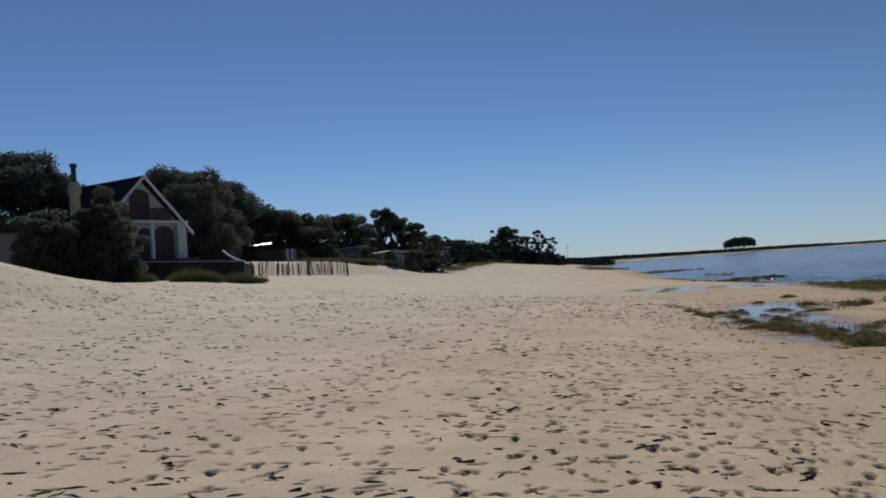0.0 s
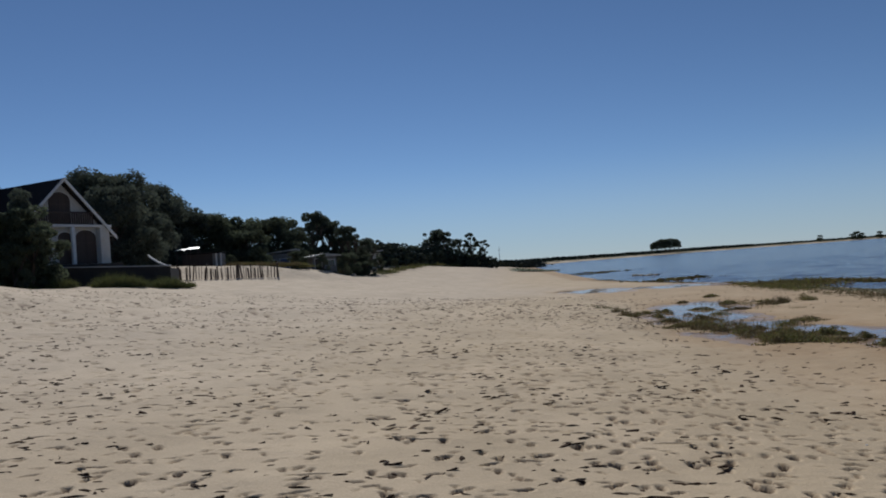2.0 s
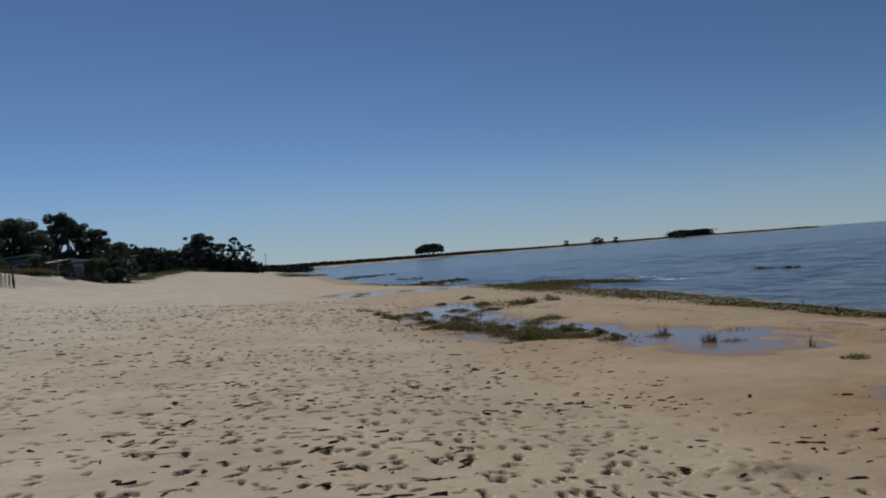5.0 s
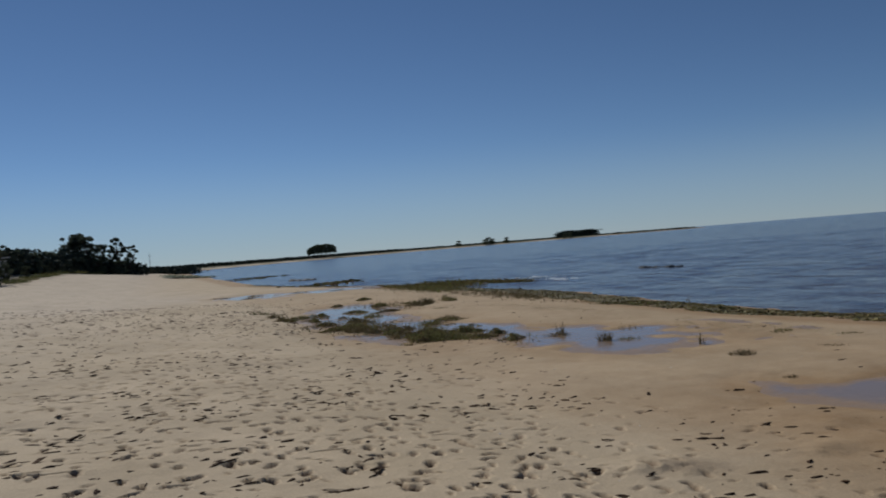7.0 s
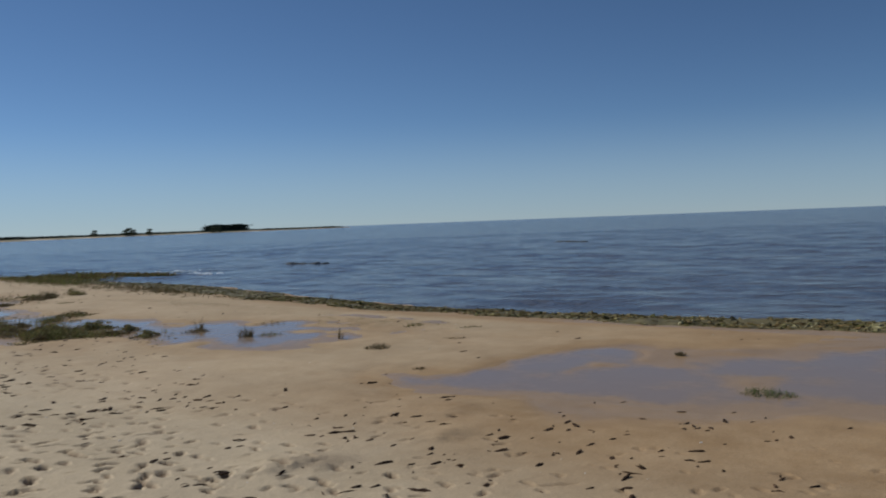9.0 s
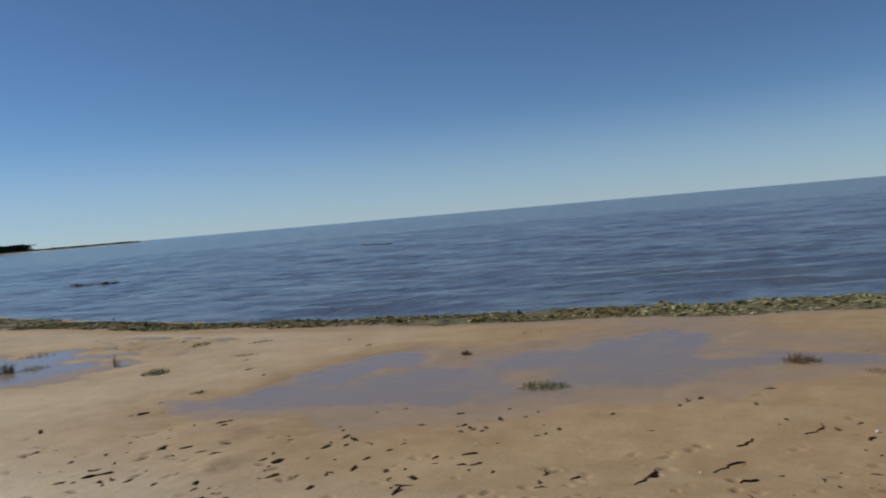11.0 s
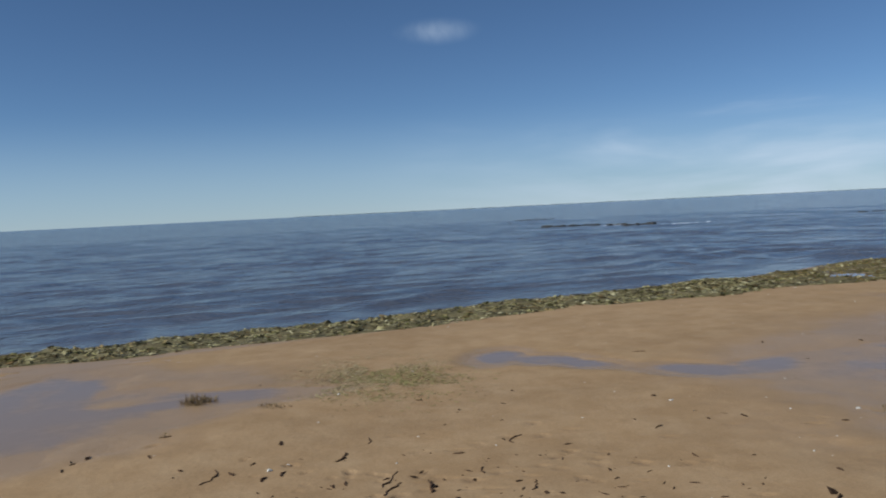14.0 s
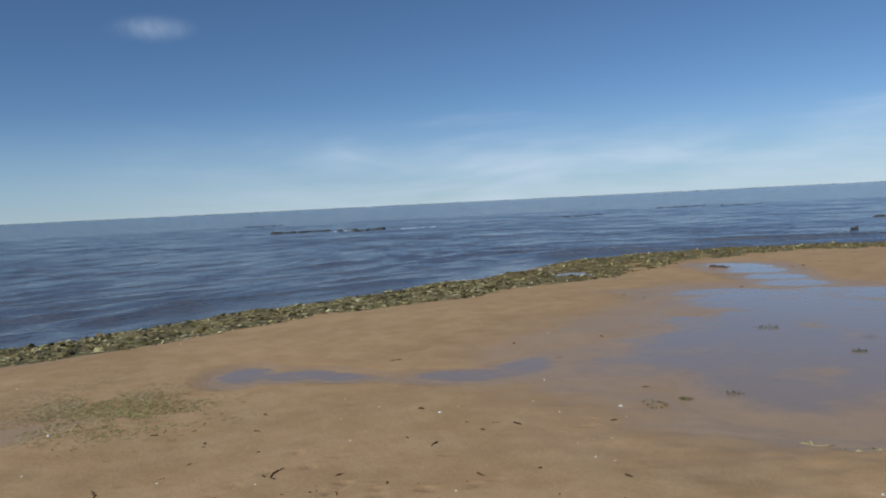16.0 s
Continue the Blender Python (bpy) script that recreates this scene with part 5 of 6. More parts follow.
def gabled_house():
    """Front gable on local -y, ridge along +y; x runs along the front."""
    turn = math.degrees(math.atan2(0.836, 0.552))
    ob = thing("gabled_house", (-19.1, 53.15, 4.15), "white gabled beach house with dark steep roof and arched doors", "house", turn=turn)
    half, reach, eave, top, deep, back = 3.25, 3.75, 1.85, 5.5, 7.6, 0.5
    part("wall", prism(bmesh.new(), [(-half, -1.2), (half, -1.2), (half, 2.15), (0, top - 0.25), (-half, 2.15)], back, deep), PLASTER, ob)
    for sx in (-1, 1):
        slope = prism(bmesh.new(), [(sx * (reach - 0.06), eave), (0, top), (0, top - 0.16), (sx * (reach - 0.06), eave - 0.16)], 0.06, deep + 0.4)
        part("roof_slope", slope, ROOF, ob, "dark steep roof slope")
        edge = prism(bmesh.new(), [(sx * reach, eave - 0.02), (0, top + 0.04), (0, top - 0.18), (sx * reach, eave - 0.25)], -0.04, 0.055)
        part("bargeboard", edge, WHITE, ob, "white bargeboard")
        part("soffit", box(bmesh.new(), (sx * half, 0.08, eave - 0.02), (sx * (reach - 0.12), deep, eave + 0.02)), PLASTER, ob)
    part("balcony_floor", box(bmesh.new(), (-half - 0.1, 0.1, 2.40), (half + 0.2, back, 2.58), 0.02), WHITE, ob, "white balcony edge")
    rail = box(bmesh.new(), (-half + 0.4, 0.14, 3.30), (half - 0.75, 0.2, 3.40), 0.01)
    for k in range(30):
        x = -half + 0.45 + k * 0.165
        box(rail, (x, 0.15, 2.60), (x + 0.10, 0.19, 3.30))
    part("balcony_rail", rail, TIMBER, ob, "dark timber balcony railing")
    for x, z, w, h, name in ((-0.12, 2.60, 1.55, 2.05, "upper_door"), (1.67, 0.05, 1.55, 2.2, "door"), (0.13, 0.05, 0.95, 2.05, "window")):
        leaf = prism(bmesh.new(), moved(arch(w, h, w * 0.33), x, z), back - 0.06, back - 0.004)
        d = part(name, leaf, TIMBER, ob, "dark arched timber " + ("window" if name == "window" else "door"))
        part("door_frame", prism(bmesh.new(), moved(arch(w + 0.16, h + 0.08, w * 0.36), x, z), back - 0.035, back - 0.002), PLASTER, d)
        part("middle_rail", box(bmesh.new(), (x - 0.03, back - 0.075, z), (x + 0.03, back - 0.061, z + h - 0.1)), TIMBER, d)
        for k in (0.3, 0.6):
            part("cross_rail", box(bmesh.new(), (x - w / 2 + 0.05, back - 0.07, z + k * h), (x + w / 2 - 0.05, back - 0.0615, z + k * h + 0.09)), TIMBER, d)
    part("post", box(bmesh.new(), (0.42, 0.1, -0.1), (0.66, 0.3, 2.40), 0.02), WHITE, ob)
    part("pier", box(bmesh.new(), (2.52, 0.1, -0.1), (half, back, 2.40), 0.02), PLASTER, ob, "broad white plastered pier")
    part("porch_floor", box(bmesh.new(), (-half - 0.4, -0.6, -1.2), (half + 0.4, back, 0.0), 0.03), STONE, ob)
    return ob


def chimney():
    ob = thing("chimney", (-22.55, 50.6, height_at(-22.55, 50.6)), "tall cream plastered chimney stack with a metal flue", "chimney", turn=56)
    z0 = height_at(-22.55, 50.6)
    bm = box(bmesh.new(), (-0.23, -0.23, -0.3), (0.23, 0.23, 8.75 - z0), 0.02)
    part("stack", bm, CREAM, ob)
    part("shoulder", prism(bmesh.new(), [(-0.29, 8.4 - z0), (0.29, 8.4 - z0), (0.29, 8.72 - z0), (0.16, 9.15 - z0), (-0.16, 9.15 - z0), (-0.29, 8.72 - z0)], -0.29, 0.29), CREAM, ob)
    part("flue", tube(bmesh.new(), [(0, 0, 9.1 - z0), (0, 0, 10.0 - z0)], [0.16, 0.15], 12), METAL, ob, "dark metal flue")
    part("cowl", tube(bmesh.new(), [(0, 0, 10.0 - z0), (0, 0, 10.12 - z0), (0, 0, 10.3 - z0)], [0.15, 0.22, 0.21], 12), METAL, ob, "dark metal cowl")


gabled_house()
chimney()

# terrace wall below the house
terrace = thing("terrace_wall", (-15.05, 48.1, 2.2), "dark stone terrace wall with pale coping", "wall", turn=8)
part("wall", prism(bmesh.new(), [(-4.4, -0.4), (3.3, -0.4), (3.3, 1.30), (-4.4, 1.70)], -0.2, 0.25), STONE, terrace)
part("coping", prism(bmesh.new(), [(-4.45, 1.70), (3.3, 1.30), (3.3, 1.37), (-4.45, 1.77)], -0.26, 0.31), GREY_WALL, terrace, "pale coping")
part("terrace_fill", prism(bmesh.new(), [(-4.3, -0.4), (3.2, -0.4), (3.2, 1.24), (-4.3, 1.64)], 0.256, 6.0), STONE, terrace)
curve = bmesh.new()
outline = [(2.12 + 1.2 * t, 1.40 + 0.66 * (1 - t) ** 1.8) for t in np.linspace(0, 1, 9)]
prism(curve, outline + [(x, z - 0.1) for x, z in outline[::-1]], -0.3, 0.3)
part("curved_parapet", curve, WHITE, terrace, "white curved parapet sweeping down")

# neighbouring low house
side_house = thing("low_house", (-27.0, 45.0, height_at(-25, 43)), "grey plastered low house with a flat dark roof", "house", turn=22)
part("wall", box(bmesh.new(), (-4, -2.5, -1), (4.0, 3, 3.1), 0.02), GREY_WALL, side_house)
part("roof", prism(bmesh.new(), [(-4.5, 3.1), (4.5, 3.1), (4.5, 3.3), (0, 4.1), (-4.5, 3.3)], -3.0, 3.4), ROOF, side_house, "dark low roof")


def cottage(name, place, size, roof, turn, label, doors, wall_mat=PLASTER, roof_mat=PALE_ROOF):
    """A small single-storey beach house: a walled box, a mono or double pitched roof, doors and windows with frames."""
    w, d, h = size
    ob = thing(name, (*place[:2], place[2]), label, "house", "beach cottages", turn=turn)
    part("wall", box(bmesh.new(), (-w / 2, 0, -0.6), (w / 2, d, h), 0.01), wall_mat, ob)
    if roof == "gable":
        shape = [(-w / 2 - 0.4, h), (w / 2 + 0.4, h), (w / 2 + 0.4, h + 0.12), (0, h + 0.22 * w * 0.6), (-w / 2 - 0.4, h + 0.12)]
    else:
        shape = [(-w / 2 - 0.4, h + 0.004), (w / 2 + 0.4, h + 0.3), (w / 2 + 0.4, h + 0.45), (-w / 2 - 0.4, h + 0.14)]
    part("roof", prism(bmesh.new(), shape, -0.5, d + 0.3), roof_mat, ob)
    for x, z, ww, hh, kind, mat in doors:
        o = part(kind, box(bmesh.new(), (x - ww / 2, -0.03, z), (x + ww / 2, 0.02, z + hh)), mat, ob)
        rim = bmesh.new()
        for lo, hi in (((x - ww / 2 - 0.07, -0.06, z), (x - ww / 2, 0.0, z + hh)), ((x + ww / 2, -0.06, z), (x + ww / 2 + 0.07, 0.0, z + hh)),
                       ((x - ww / 2 - 0.07, -0.06, z + hh), (x + ww / 2 + 0.07, 0.0, z + hh + 0.07))):
            box(rim, lo, hi)
        part(kind + "_frame", rim, WHITE, o)
    return ob


def shed():
    """A dark low shed; sheets of bare metal slope up from its front edge over open posts."""
    x0, y0 = -16.45, 78.5
    base = height_at(x0, y0) - 0.2
    ob = thing("shed", (x0, y0, base), "dark low shed with bright metal roof sheets", "shed", turn=4)
    top = 5.2 - base
    part("wall", box(bmesh.new(), (-1.6, 0.5, -0.3), (1.2, 3.2, top), 0.02), TIMBER, ob, "dark board wall")
    part("end_wall", box(bmesh.new(), (1.204, 0.5, -0.3), (2.1, 3.2, top), 0.02), SHADE_WALL, ob, "grey plaster wall")
    part("roof", box(bmesh.new(), (-1.75, 0.3, top), (2.15, 3.4, top + 0.12), 0.02), ROOF, ob, "dark flat roof")
    for x in (1.5, 1.92):
        part("pillar", box(bmesh.new(), (x, 0.28, -0.3), (x + 0.14, 0.46, top - 0.02), 0.01), WHITE, ob, "pale pillar")
    for a, b, z, d in ((-2.05, -0.95, 5.63, 0.36), (-0.87, 0.15, 5.70, 0.42)):
        front, rear = z - base, z - base + d * math.tan(math.radians(18))
        sheet = bmesh.new()
        v = [sheet.verts.new((x, y, h)) for h0, h1 in ((front, rear), (front - 0.03, rear - 0.03)) for x, y, h in ((a, -0.5, h0), (b, -0.5, h0 + 0.03), (b, d - 0.5, h1 + 0.03), (a, d - 0.5, h1))]
        for q in ((0, 1, 2, 3), (7, 6, 5, 4), (0, 4, 5, 1), (1, 5, 6, 2), (2, 6, 7, 3), (3, 7, 4, 0)):
            sheet.faces.new([v[k] for k in q])
        part("roof_sheet", sheet, ZINC, ob, "bare metal roof sheet")
        for x in (a + 0.1, b - 0.15):
            part("post", box(bmesh.new(), (x, -0.3, -0.4), (x + 0.08, -0.22, front - 0.02)), TIMBER, ob)


shed()
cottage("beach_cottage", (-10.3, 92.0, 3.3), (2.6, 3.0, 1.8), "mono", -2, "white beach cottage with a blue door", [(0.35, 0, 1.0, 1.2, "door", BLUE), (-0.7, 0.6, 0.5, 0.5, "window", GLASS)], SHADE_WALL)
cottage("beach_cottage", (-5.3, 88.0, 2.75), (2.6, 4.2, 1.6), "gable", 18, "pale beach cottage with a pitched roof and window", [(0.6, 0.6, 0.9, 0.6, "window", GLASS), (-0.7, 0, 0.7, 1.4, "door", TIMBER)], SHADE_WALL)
cottage("beach_cottage", (1.5, 136.0, 3.0), (3.6, 4.0, 1.9), "gable", -10, "small white cottage among shrubs", [(-0.5, 0, 0.8, 1.6, "door", TIMBER), (0.9, 0.7, 0.8, 0.8, "window", GLASS)])
cottage("beach_cottage", (-0.6, 118.0, 3.4), (3.0, 4.0, 1.6), "mono", 10, "small white hut half hidden by shrubs", [(0, 0, 0.8, 1.4, "door", TIMBER)])


def post_fence():
    """Uneven stakes in a line up the dune, with two sagging wires."""
    rng = np.random.RandomState(12)
    a, b = Vector((-16.3, 65.6)), Vector((-8.6, 75.0))
    ob = thing("stake_fence", (a.x, a.y, height_at(a.x, a.y)), "weathered wooden stake fence leading up the dune", "fence")
    tips = []
    for k in range(48):
        t = k / 47 + rng.normal(0, 0.006)
        p = a.lerp(b, t)
        z = height_at(p.x, p.y) - ob.location.z
        stout = rng.random() < 0.5
        h, r = rng.uniform(0.85, 1.3), rng.uniform(0.055, 0.09) if stout else rng.uniform(0.025, 0.045)
        lean = rng.normal(0, 0.07, 2)
        foot = Vector((p.x - a.x, p.y - a.y, z))
        part("post", tube(bmesh.new(), [foot - Vector((0, 0, 0.3)), foot + Vector((lean[0] * h, lean[1] * h, h))], [r, r * 0.85], 7), TIMBER if stout else POSTWOOD, ob)
        tips.append(foot + Vector((0, 0, 0.55)))
    for lift in (0.0, -0.3):
        part("wire", tube(bmesh.new(), [q + Vector((0, 0, lift)) for q in tips[::3]], [0.006] * len(tips[::3]), 4), METAL, ob)


post_fence()

# ---- dune plants and trees ----
for n, (x, y, r, h) in enumerate(((-16.4, 44.3, 0.8, 0.7), (-14.0, 45.0, 1.0, 1.0), (-13.1, 45.2, 0.8, 0.8), (-11.6, 46.3, 0.9, 0.8), (-10.9, 46.9, 0.8, 0.55), (-18.2, 43.6, 0.8, 0.6))):
    tuft((x, y), r, h, 80 + n, DUNE_GREEN, "mound of green dune plants below the terrace", 2400, "plants", lean=0.6)
for n in range(12):
    tuft((-12.9 + 0.52 * n, 77.6 + 0.52 * n + 0.9 * (n % 3)), 1.1, 0.5, 100 + n, (GRASS, DRYGRASS)[n % 3 == 0], "dune grass on the sandy rise", 900, "grass", lean=0.5)

for n in range(9):
    tuft((24.5 + 1.7 * (n % 5) + 0.6 * n, 140 + 4.5 * n), 2.4, 0.55, 130 + n, GRASS, "low green plants on the far beach", 420, "plants", mound=5)
for n, (x, y) in enumerate(((1.2, 108.0), (2.4, 116.0), (4.2, 124.0), (5.6, 130.0), (7.4, 138.0), (11.0, 150.0), (14.5, 156.0))):
    tuft((x, y), 2.0, 0.9, 150 + n, (DUNE_GREEN, GRASS)[n % 2], "green scrub on the sandy slope below the trees", 1000, "plants", lean=0.6)
pine = tree("pine_tree", (-58.0, 70.0), 11.5, 5.2, 201, PINE, "tall dense dark pine behind the houses", "broad", 0.34, 74, 330)
oak = tree("broad_tree", (-50.0, 84.0), 7.6, 3.8, 202, LEAF, "dense dark broad-leaved tree", "broad", 0.32, 50, 250)
gum = tree("gum_tree", (-44.0, 96.0), 9.4, 4.0, 203, GUM, "open-crowned gum tree with grey-green leaves", "gum", 0.30, 40, 230, 3)
slender = tree("gum_tree", (-40.0, 104.0), 9.0, 2.5, 206, GUM, "slender gum tree with a narrow open crown", "gum", 0.28, 30, 200, 1)
shrub = tree("shrub", (-38.0, 48.0), 5.3, 2.0, 204, LEAF, "dark dense shrub beside the house", "broad", 0.24, 40, 230, 2)
fir = tree("young_fir", (-36.0, 52.0), 5.6, 1.5, 205, PINE, "slender dark conifer before the house", "tall", 0.18, 44, 320)

# x, y and the height of the top of each tree
PINE_SPOTS = ((-28.6, 55.0, 12.3), (-27.0, 56.0, 11.0), (-29.1, 52.5, 11.7), (-23.1, 71.4, 12.9), (-21.6, 72.9, 12.7), (-22.4, 83.3, 13.0), (-21.2, 87.0, 11.9), (-19.4, 88.7, 10.8), (-24.6, 67.7, 10.3), (-20.0, 65.0, 10.6))
OAK_SPOTS = ((-17.3, 90.4, 10.2), (-15.4, 93.7, 9.7), (-13.3, 97.1, 9.8), (-11.4, 99.3, 9.9), (-9.7, 97.5, 8.4), (-0.9, 130.0, 7.2), (1.8, 135.0, 6.8), (4.2, 137.9, 6.4), (7.2, 149.8, 6.8), (-2.8, 96.0, 4.9), (-1.5, 98.0, 3.8), (-4.2, 111.9, 7.7), (8.6, 149.8, 5.0), (12.3, 157.5, 5.6), (15.7, 159.2, 5.2), (19.0, 158.9, 4.6), (-13.5, 89.0, 7.9), (-15.5, 88.6, 8.0), (-17.6, 89.4, 9.0))
GUM_SPOTS = ((-8.8, 103.6, 10.6), (-6.4, 105.8, 10.1), (-4.2, 107.9, 9.6), (-2.9, 106.0, 8.6), (-1.6, 107.0, 6.9), (11.6, 164.6, 9.1), (13.6, 165.5, 10.2), (15.6, 164.9, 9.6), (16.9, 165.2, 7.9))
SLENDER_SPOTS = ((19.6, 164.0, 8.9), (21.3, 164.4, 7.3), (12.4, 166.0, 10.3))
SHRUB_SPOTS = ((-20.5, 42.3, 6.7), (-19.6, 41.6, 6.0), (-20.1, 40.2, 6.2), (-18.9, 43.6, 6.1), (-5.3, 85.5, 4.6), (-8.4, 87.0, 5.2), (-7.4, 86.0, 4.4), (-3.4, 88.5, 4.6), (-13.6, 80.0, 5.0), (-1.0, 100.0, 4.6), (0.4, 112.0, 4.4), (3.0, 124.0, 4.2), (6.2, 138.0, 4.4), (9.5, 150.0, 4.0), (-18.2, 44.4, 7.1), (-18.1, 45.0, 6.4), (-17.9, 42.4, 5.1), (-19.1, 41.8, 5.2))
FIR_SPOTS = ((-18.6, 45.0, 8.2),)
for model, spots in ((pine, PINE_SPOTS), (oak, OAK_SPOTS), (gum, GUM_SPOTS), (slender, SLENDER_SPOTS), (shrub, SHRUB_SPOTS), (fir, FIR_SPOTS)):
    for n, (x, y, top) in enumerate(spots):
        planted(model, x, y, top, 77 * n, n > 0)

# ---- the far shore ----


def far_woods(name, points, tall, deep, n, seed, label, size=1.6, uneven=1.0):
    """A low dark belt of woods on the far shore, as many small leaf clumps."""
    rng = np.random.RandomState(seed)
    pts = np.array(points, float)
    run = np.r_[0, np.cumsum(np.hypot(*np.diff(pts, axis=0).T))]
    t = rng.uniform(0, run[-1], n)
    x, y = np.interp(t, run, pts[:, 0]) + rng.normal(0, deep, n), np.interp(t, run, pts[:, 1]) + rng.normal(0, deep, n)
    crest = tall * (0.75 + uneven * (0.35 * value_noise(t / 11, t * 0, seed) + 0.2 * value_noise(t / 3.5, t * 0, seed + 1)))
    z = np.maximum(land(x, y), 0) + crest * rng.uniform(0.0, 1.0, n)
    s = size * rng.uniform(0.5, 1.2, (n, 1)) * np.ones(3)
    me = scattered(name, *CARD, np.stack([x, y, z], -1), s, turns(rng, n, 1.2), SCRUB)
    return tagged(new(name, me), label, "woods", kind="stuff")


far_woods("far_woods", [(46, 310), (64, 420), (108, 490), (200, 575), (300, 632)], 2.1, 4.0, 15000, 301, "low dark belt of woods along the bay", 1.2, 0.35)
far_woods("far_woods", [(300, 632), (430, 700), (560, 722), (700, 720), (740, 725)], 1.5, 4.0, 7000, 302, "thin dark belt of scrub on the far point", 1.2, 0.5)
far_woods("far_woods", [(553, 744), (600, 739)], 8.6, 3.0, 4500, 303, "flat-topped dark wood on the far point", 1.8, 0.3)


far_woods("far_coast", [(4480 * math.sin(math.radians(a)), 4480 * math.cos(math.radians(a))) for a in range(96, 158, 3)], 2.4, 5.0, 3600, 304, "faint dark line of a distant coast", 4.5, 1.0)


def far_grove(ends, foot, low, high, seed):
    """A stand of trees on the bay: bare stems below one flat-topped mass of leaves."""
    rng = np.random.RandomState(seed)
    a, b = Vector(ends[0]), Vector(ends[1])
    ob = thing("far_grove", (a.x, a.y, foot), "flat-topped dark grove standing alone on the bay", "trees")
    n = 2600
    along = np.clip(rng.beta(1.1, 1.1, n), 0, 1)
    top = high * (0.68 + 0.32 * np.sin(np.pi * along) ** 0.5 + 0.05 * value_noise(along * 6, along * 0, 3)) - foot
    bottom = low - foot + 0.8 * value_noise(along * 9, along * 0, 4) ** 2
    p = np.stack([(b.x - a.x) * along, (b.y - a.y) * along + rng.normal(0, 1.2, n), bottom + (top - bottom) * rng.random(n)], -1)
    part("crown", scattered("crown", *CARD, p, 1.1 * rng.uniform(0.5, 1.2, (n, 1)) * np.ones(3), turns(rng, n, 1.2), LEAF), None, ob)
    for k in range(7):
        q = (b - a) * (0.06 + 0.145 * k)
        part("trunk", tube(bmesh.new(), [(q.x, q.y, -0.6), (q.x + 0.3, q.y, low + 1.5 - foot)], [0.4, 0.25], 6), BARK, ob)


far_grove(((197.5, 571.9), (216.9, 564.9)), 1.8, 4.3, 11.0, 305)
for x, y, k, turn in ((372, 655, 0.9, 0), (408, 668, 0.8, 90), (414, 670, 1.1, 200), (420, 672, 0.85, 300), (440, 679, 0.9, 50), (520, 690, 0.85, 10), (528, 692, 0.9, 100)):
    planted(oak, x, y, 6.2 * k + 1, turn)

far_woods("far_woods", [(25, 225), (31, 238), (38, 245), (47, 262), (58, 300)], 2.6, 2.2, 6000, 308, "dark wooded belt behind the end of the beach", 0.9, 0.5)
far_woods("undergrowth", [(7, 150), (12, 158), (17, 163), (23, 166)], 2.6, 0.9, 3200, 307, "dense dark undergrowth below the gum trees", 0.7)
far_woods("undergrowth", [(-27, 80), (-15, 99), (-6, 113), (3, 139), (12, 162)], 4.0, 1.3, 9000, 306, "dense dark undergrowth below the trees", 0.75)
mast = thing("radio_mast", (66.0, 430.0, 2.0), "thin pale radio mast beyond the trees", "mast")
part("pole", tube(bmesh.new(), [(0, 0, 0), (0, 0, 4.5), (0, 0, 9.0)], [0.18, 0.14, 0.08], 8), WHITE, mast)
part("crossbar", box(bmesh.new(), (-0.8, -0.08, 7.2), (0.8, 0.08, 7.4)), WHITE, mast)

# ---- in the water ----


def foam(x, y, half, n, seed):
    """Flecks of foam where small waves break."""
    rng = np.random.RandomState(seed)
    p = np.stack([x + rng.normal(0, half[0], n), y + rng.normal(0, half[1], n), np.full(n, 0.03)], -1)
    s = rng.uniform(0.08, 0.35, (n, 1)) * np.array([1.0, 1.6, 0.12])
    me = scattered("foam", *LUMP, p, s, turns(rng, n, 0.05), FOAM, rng, 0.2)
    tagged(new("foam", me), "white flecks of foam on a small breaking wave", "foam", kind="stuff")


foam(28.6, 40.6, (0.35, 0.9), 26, 701)
foam(27.2, 37.0, (0.5, 0.8), 18, 702)
foam(71.8, -37.6, (0.3, 1.2), 9, 703)
foam(66.0, -40.5, (0.3, 1.6), 12, 704)



def reef(place, length, seed, label, height=0.22):
    rng = np.random.RandomState(seed)
    ob = thing("low_rock", (*place, 0), label, "rock", "low rocks in the water", turn=rng.uniform(-25, 25) + 80)
    for k in range(9):
        bm = bmesh.new()
        m = Matrix.Translation((length * (k / 6 - 0.5) + rng.normal(0, length * 0.04), rng.normal(0, 0.05 * length), 0)) @ Matrix.Diagonal((length * rng.uniform(0.08, 0.16), min(0.5, 0.14 * length) * rng.uniform(0.6, 1.2), height * rng.uniform(0.4, 1.0), 1))
        bmesh.ops.create_icosphere(bm, subdivisions=2, radius=1, matrix=m)
        for v in bm.verts:
            v.co += min(0.12, 0.03 * length) * Vector(noise.noise_vector(v.co * 1.3 + Vector((seed, 0, 0)))) * Vector((1, 1, 0.5))
        part("rock", bm, ROCK, ob)


reef((35.4, 37.4), 2.2, 401, "low dark rock just above the water", 0.13)
reef((67.1, 36.2), 3.2, 402, "low dark rock just above the water", 0.13)
reef((76.0, -35.6), 4.2, 403, "long low dark reef breaking the water", 0.21)
reef((68.3, -38.6), 2.2, 404, "low dark rock beside the reef", 0.26)
reef((72.4, -38.2), 1.6, 412, "low dark rock at the end of the reef", 0.2)
reef((120.0, -50.0), 4.0, 407, "low dark rock far out", 0.12)
reef((68.1, -66.3), 4.0, 405, "low dark reef far out", 0.1)
reef((77.4, -95.4), 5.0, 408, "low dark reef far out", 0.12)
reef((69.6, -98.0), 4.0, 409, "low dark reef far out", 0.12)
reef((22.8, -38.3), 0.5, 410, "low dark rock just off the beach", 0.2)
reef((28.6, -52.2), 0.9, 411, "low dark rock off the beach", 0.15)
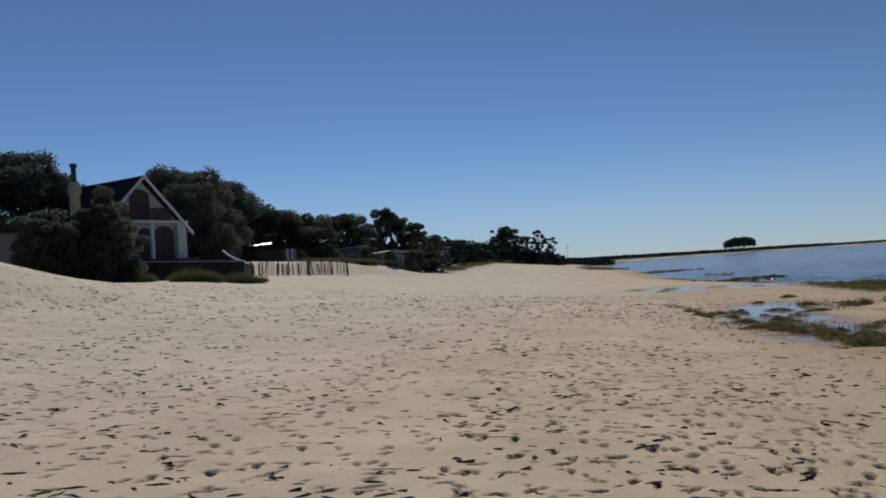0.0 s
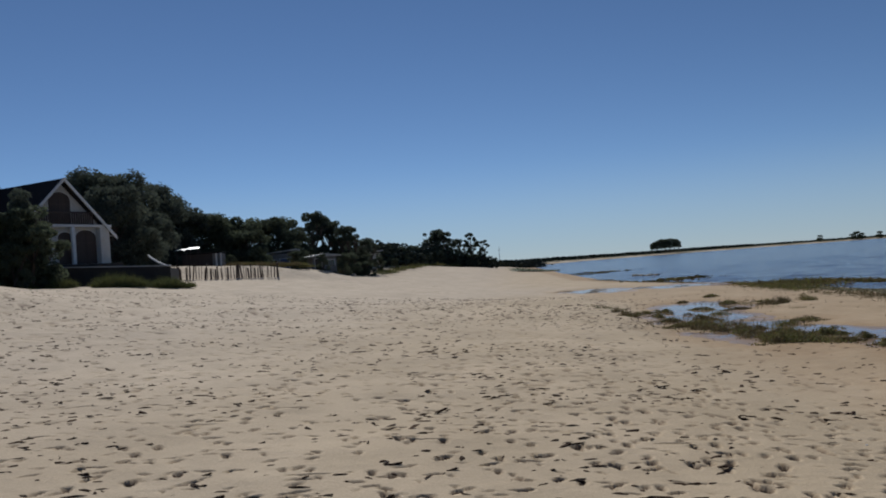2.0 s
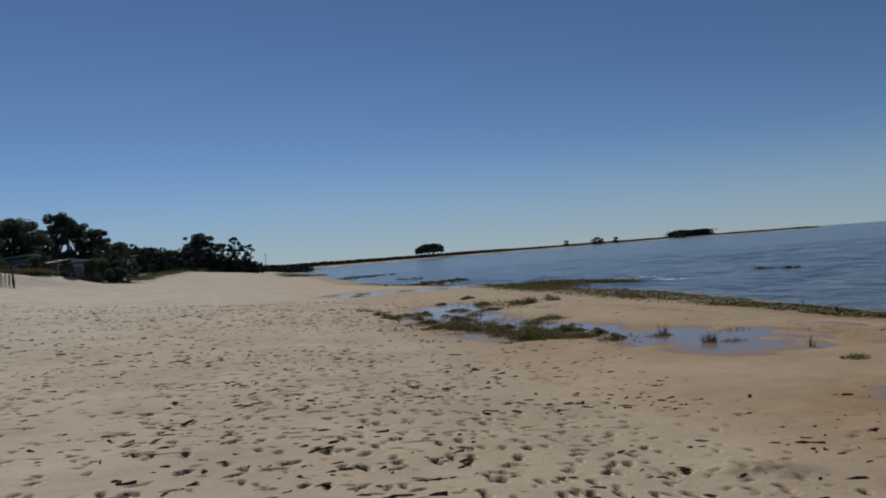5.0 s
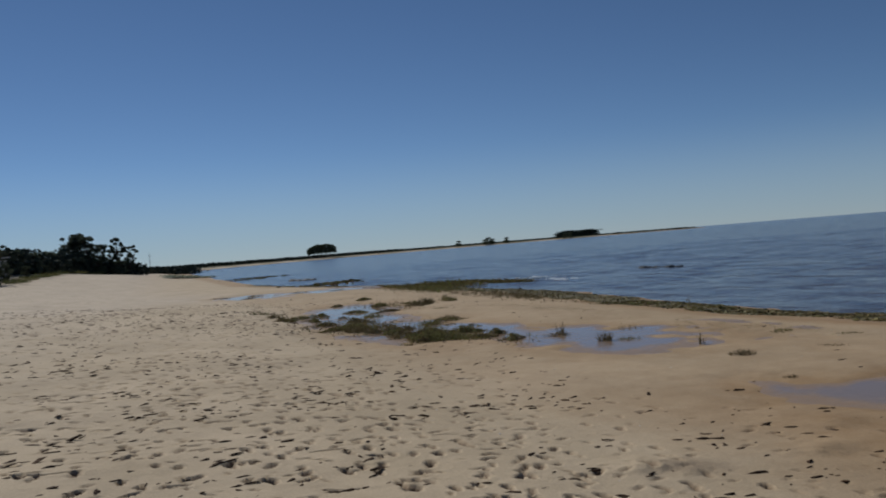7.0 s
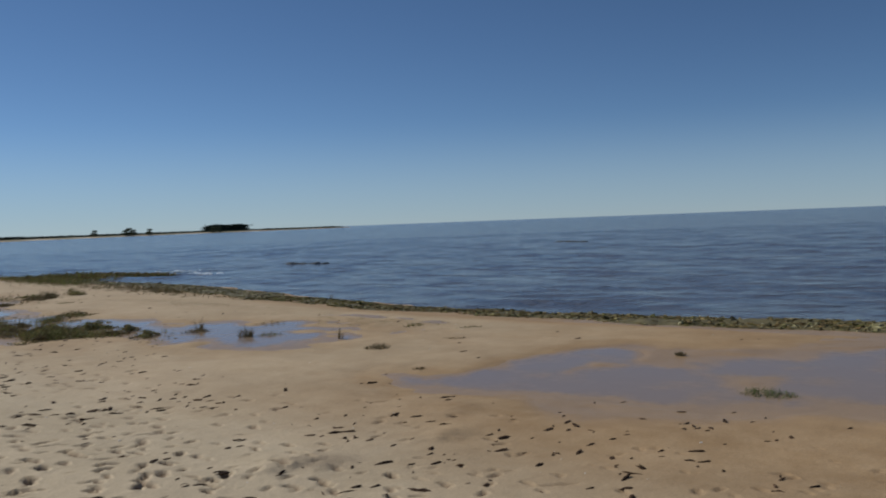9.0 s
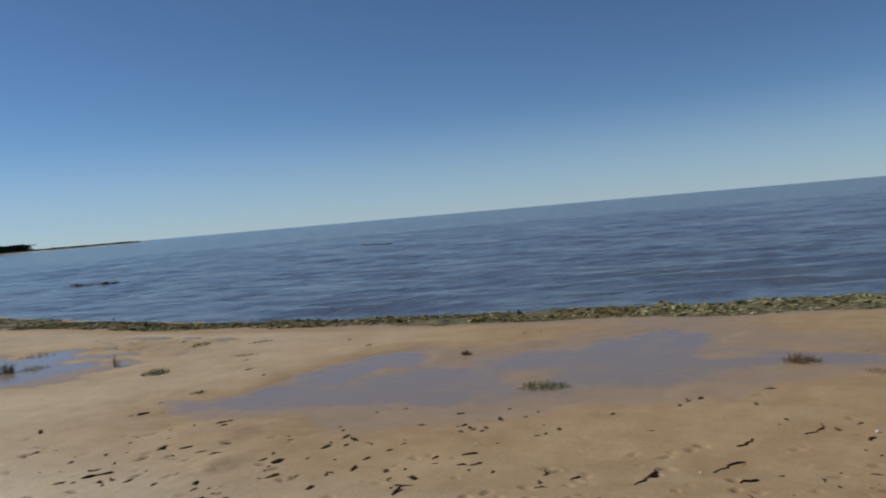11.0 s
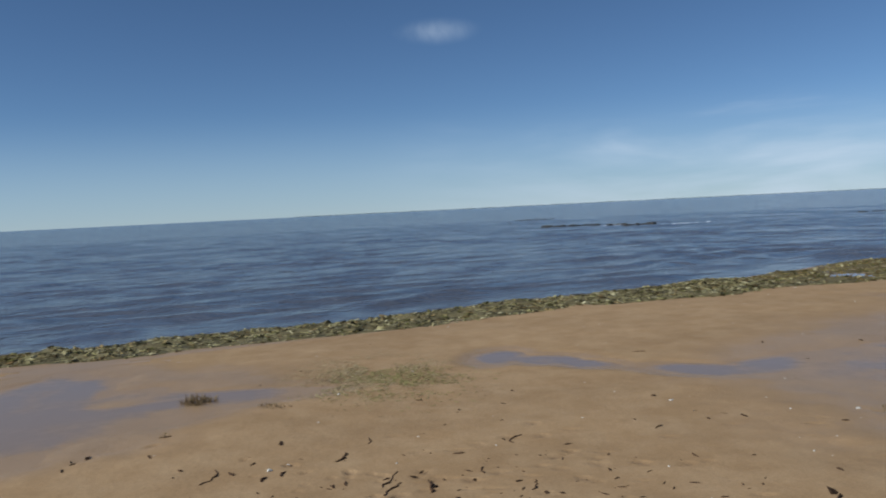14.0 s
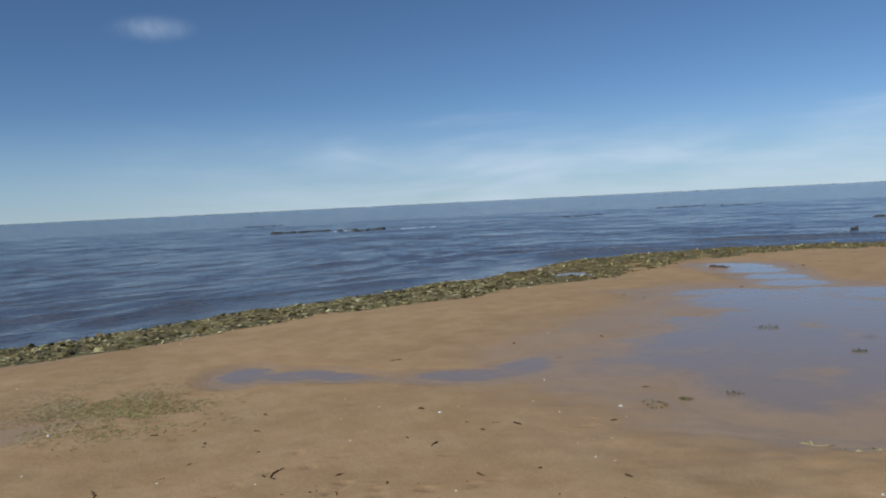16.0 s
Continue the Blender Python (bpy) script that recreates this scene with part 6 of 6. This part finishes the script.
reef((27.0, 79.5), 3.4, 406, "low dark driftwood heap in the shallows", 0.2)


def stick(a, b, r, seed, label="dark knotty driftwood stick half sunk in sand"):
    """A crooked, knotty stick lying on the sand between two spots, rubbed thin at its ends."""
    rng = np.random.RandomState(seed)
    run = np.array(b) - np.array(a)
    side = np.array((-run[1], run[0]))
    bow = rng.choice((-1, 1)) * rng.uniform(0.03, 0.16) * side
    steps = np.linspace(0, 1, 8)
    mid = [np.array(a) + run * t + bow * 4 * t * (1 - t) * (1.2 - 0.6 * t) + side * rng.normal(0, 0.035) for t in steps]
    thick = [r * k * (0.35 + 0.65 * math.sin(math.pi * (0.08 + 0.84 * t)) ** 0.5) for t, k in zip(steps, rng.choice((0.7, 0.85, 1.0, 1.4), 8))]
    pts = [Vector((p[0], p[1], height_at(*p) + w * rng.uniform(0.1, 0.7))) for p, w in zip(mid, thick)]
    ob = thing("driftwood_stick", pts[0], label, "stick", "driftwood sticks on the sand")
    part("stick", tube(bmesh.new(), [p - pts[0] for p in pts], thick, 6), DRIFT_AND_SHADE, ob)


stick((15.35, -18.15), (15.75, -17.85), 0.05, 498, "dark driftwood log lying by the inlet")
stick((15.1, -17.75), (15.4, -17.9), 0.04, 497, "dark driftwood log lying by the inlet")
STICKS = (((7.95, 0.24), (8.28, 0.08)), ((7.57, 0.73), (7.77, 0.62)), ((8.08, -0.84), (8.29, -0.96)), ((7.33, -1.06), (7.64, -1.25)), ((7.10, -1.05), (7.38, -1.22)),
          ((7.32, -1.44), (7.02, -1.38)), ((6.73, -2.02), (6.95, -2.14)), ((7.98, -2.34), (8.16, -2.50)), ((6.83, -0.55), (7.09, -0.67)), ((6.86, -0.70), (7.09, -0.83)),
          ((7.57, -0.84), (7.47, -0.83)), ((7.83, -0.23), (7.93, -0.28)), ((7.45, -1.90), (7.30, -1.86)), ((6.93, -0.44), (6.79, -0.43)), ((9.65, 0.61), (9.64, 0.50)),
          ((8.67, -1.24), (8.47, -1.20)), ((6.89, 0.84), (7.19, 0.66)), ((6.48, 1.33), (6.89, 1.24)), ((11.2, -5.32), (11.17, -5.49)))
for n, (a, b) in enumerate(STICKS):
    stick(a, b, 0.006 + 0.002 * (n % 3), 480 + n)
srng = np.random.RandomState(77)
for n in range(12):
    x, y, a, l = srng.uniform(5.0, 8.2), srng.uniform(-3.0, 4.0), srng.uniform(0, 6.28), srng.uniform(0.05, 0.13)
    stick((x, y), (x + l * math.cos(a), y + l * math.sin(a)), srng.uniform(0.004, 0.008), 500 + n)
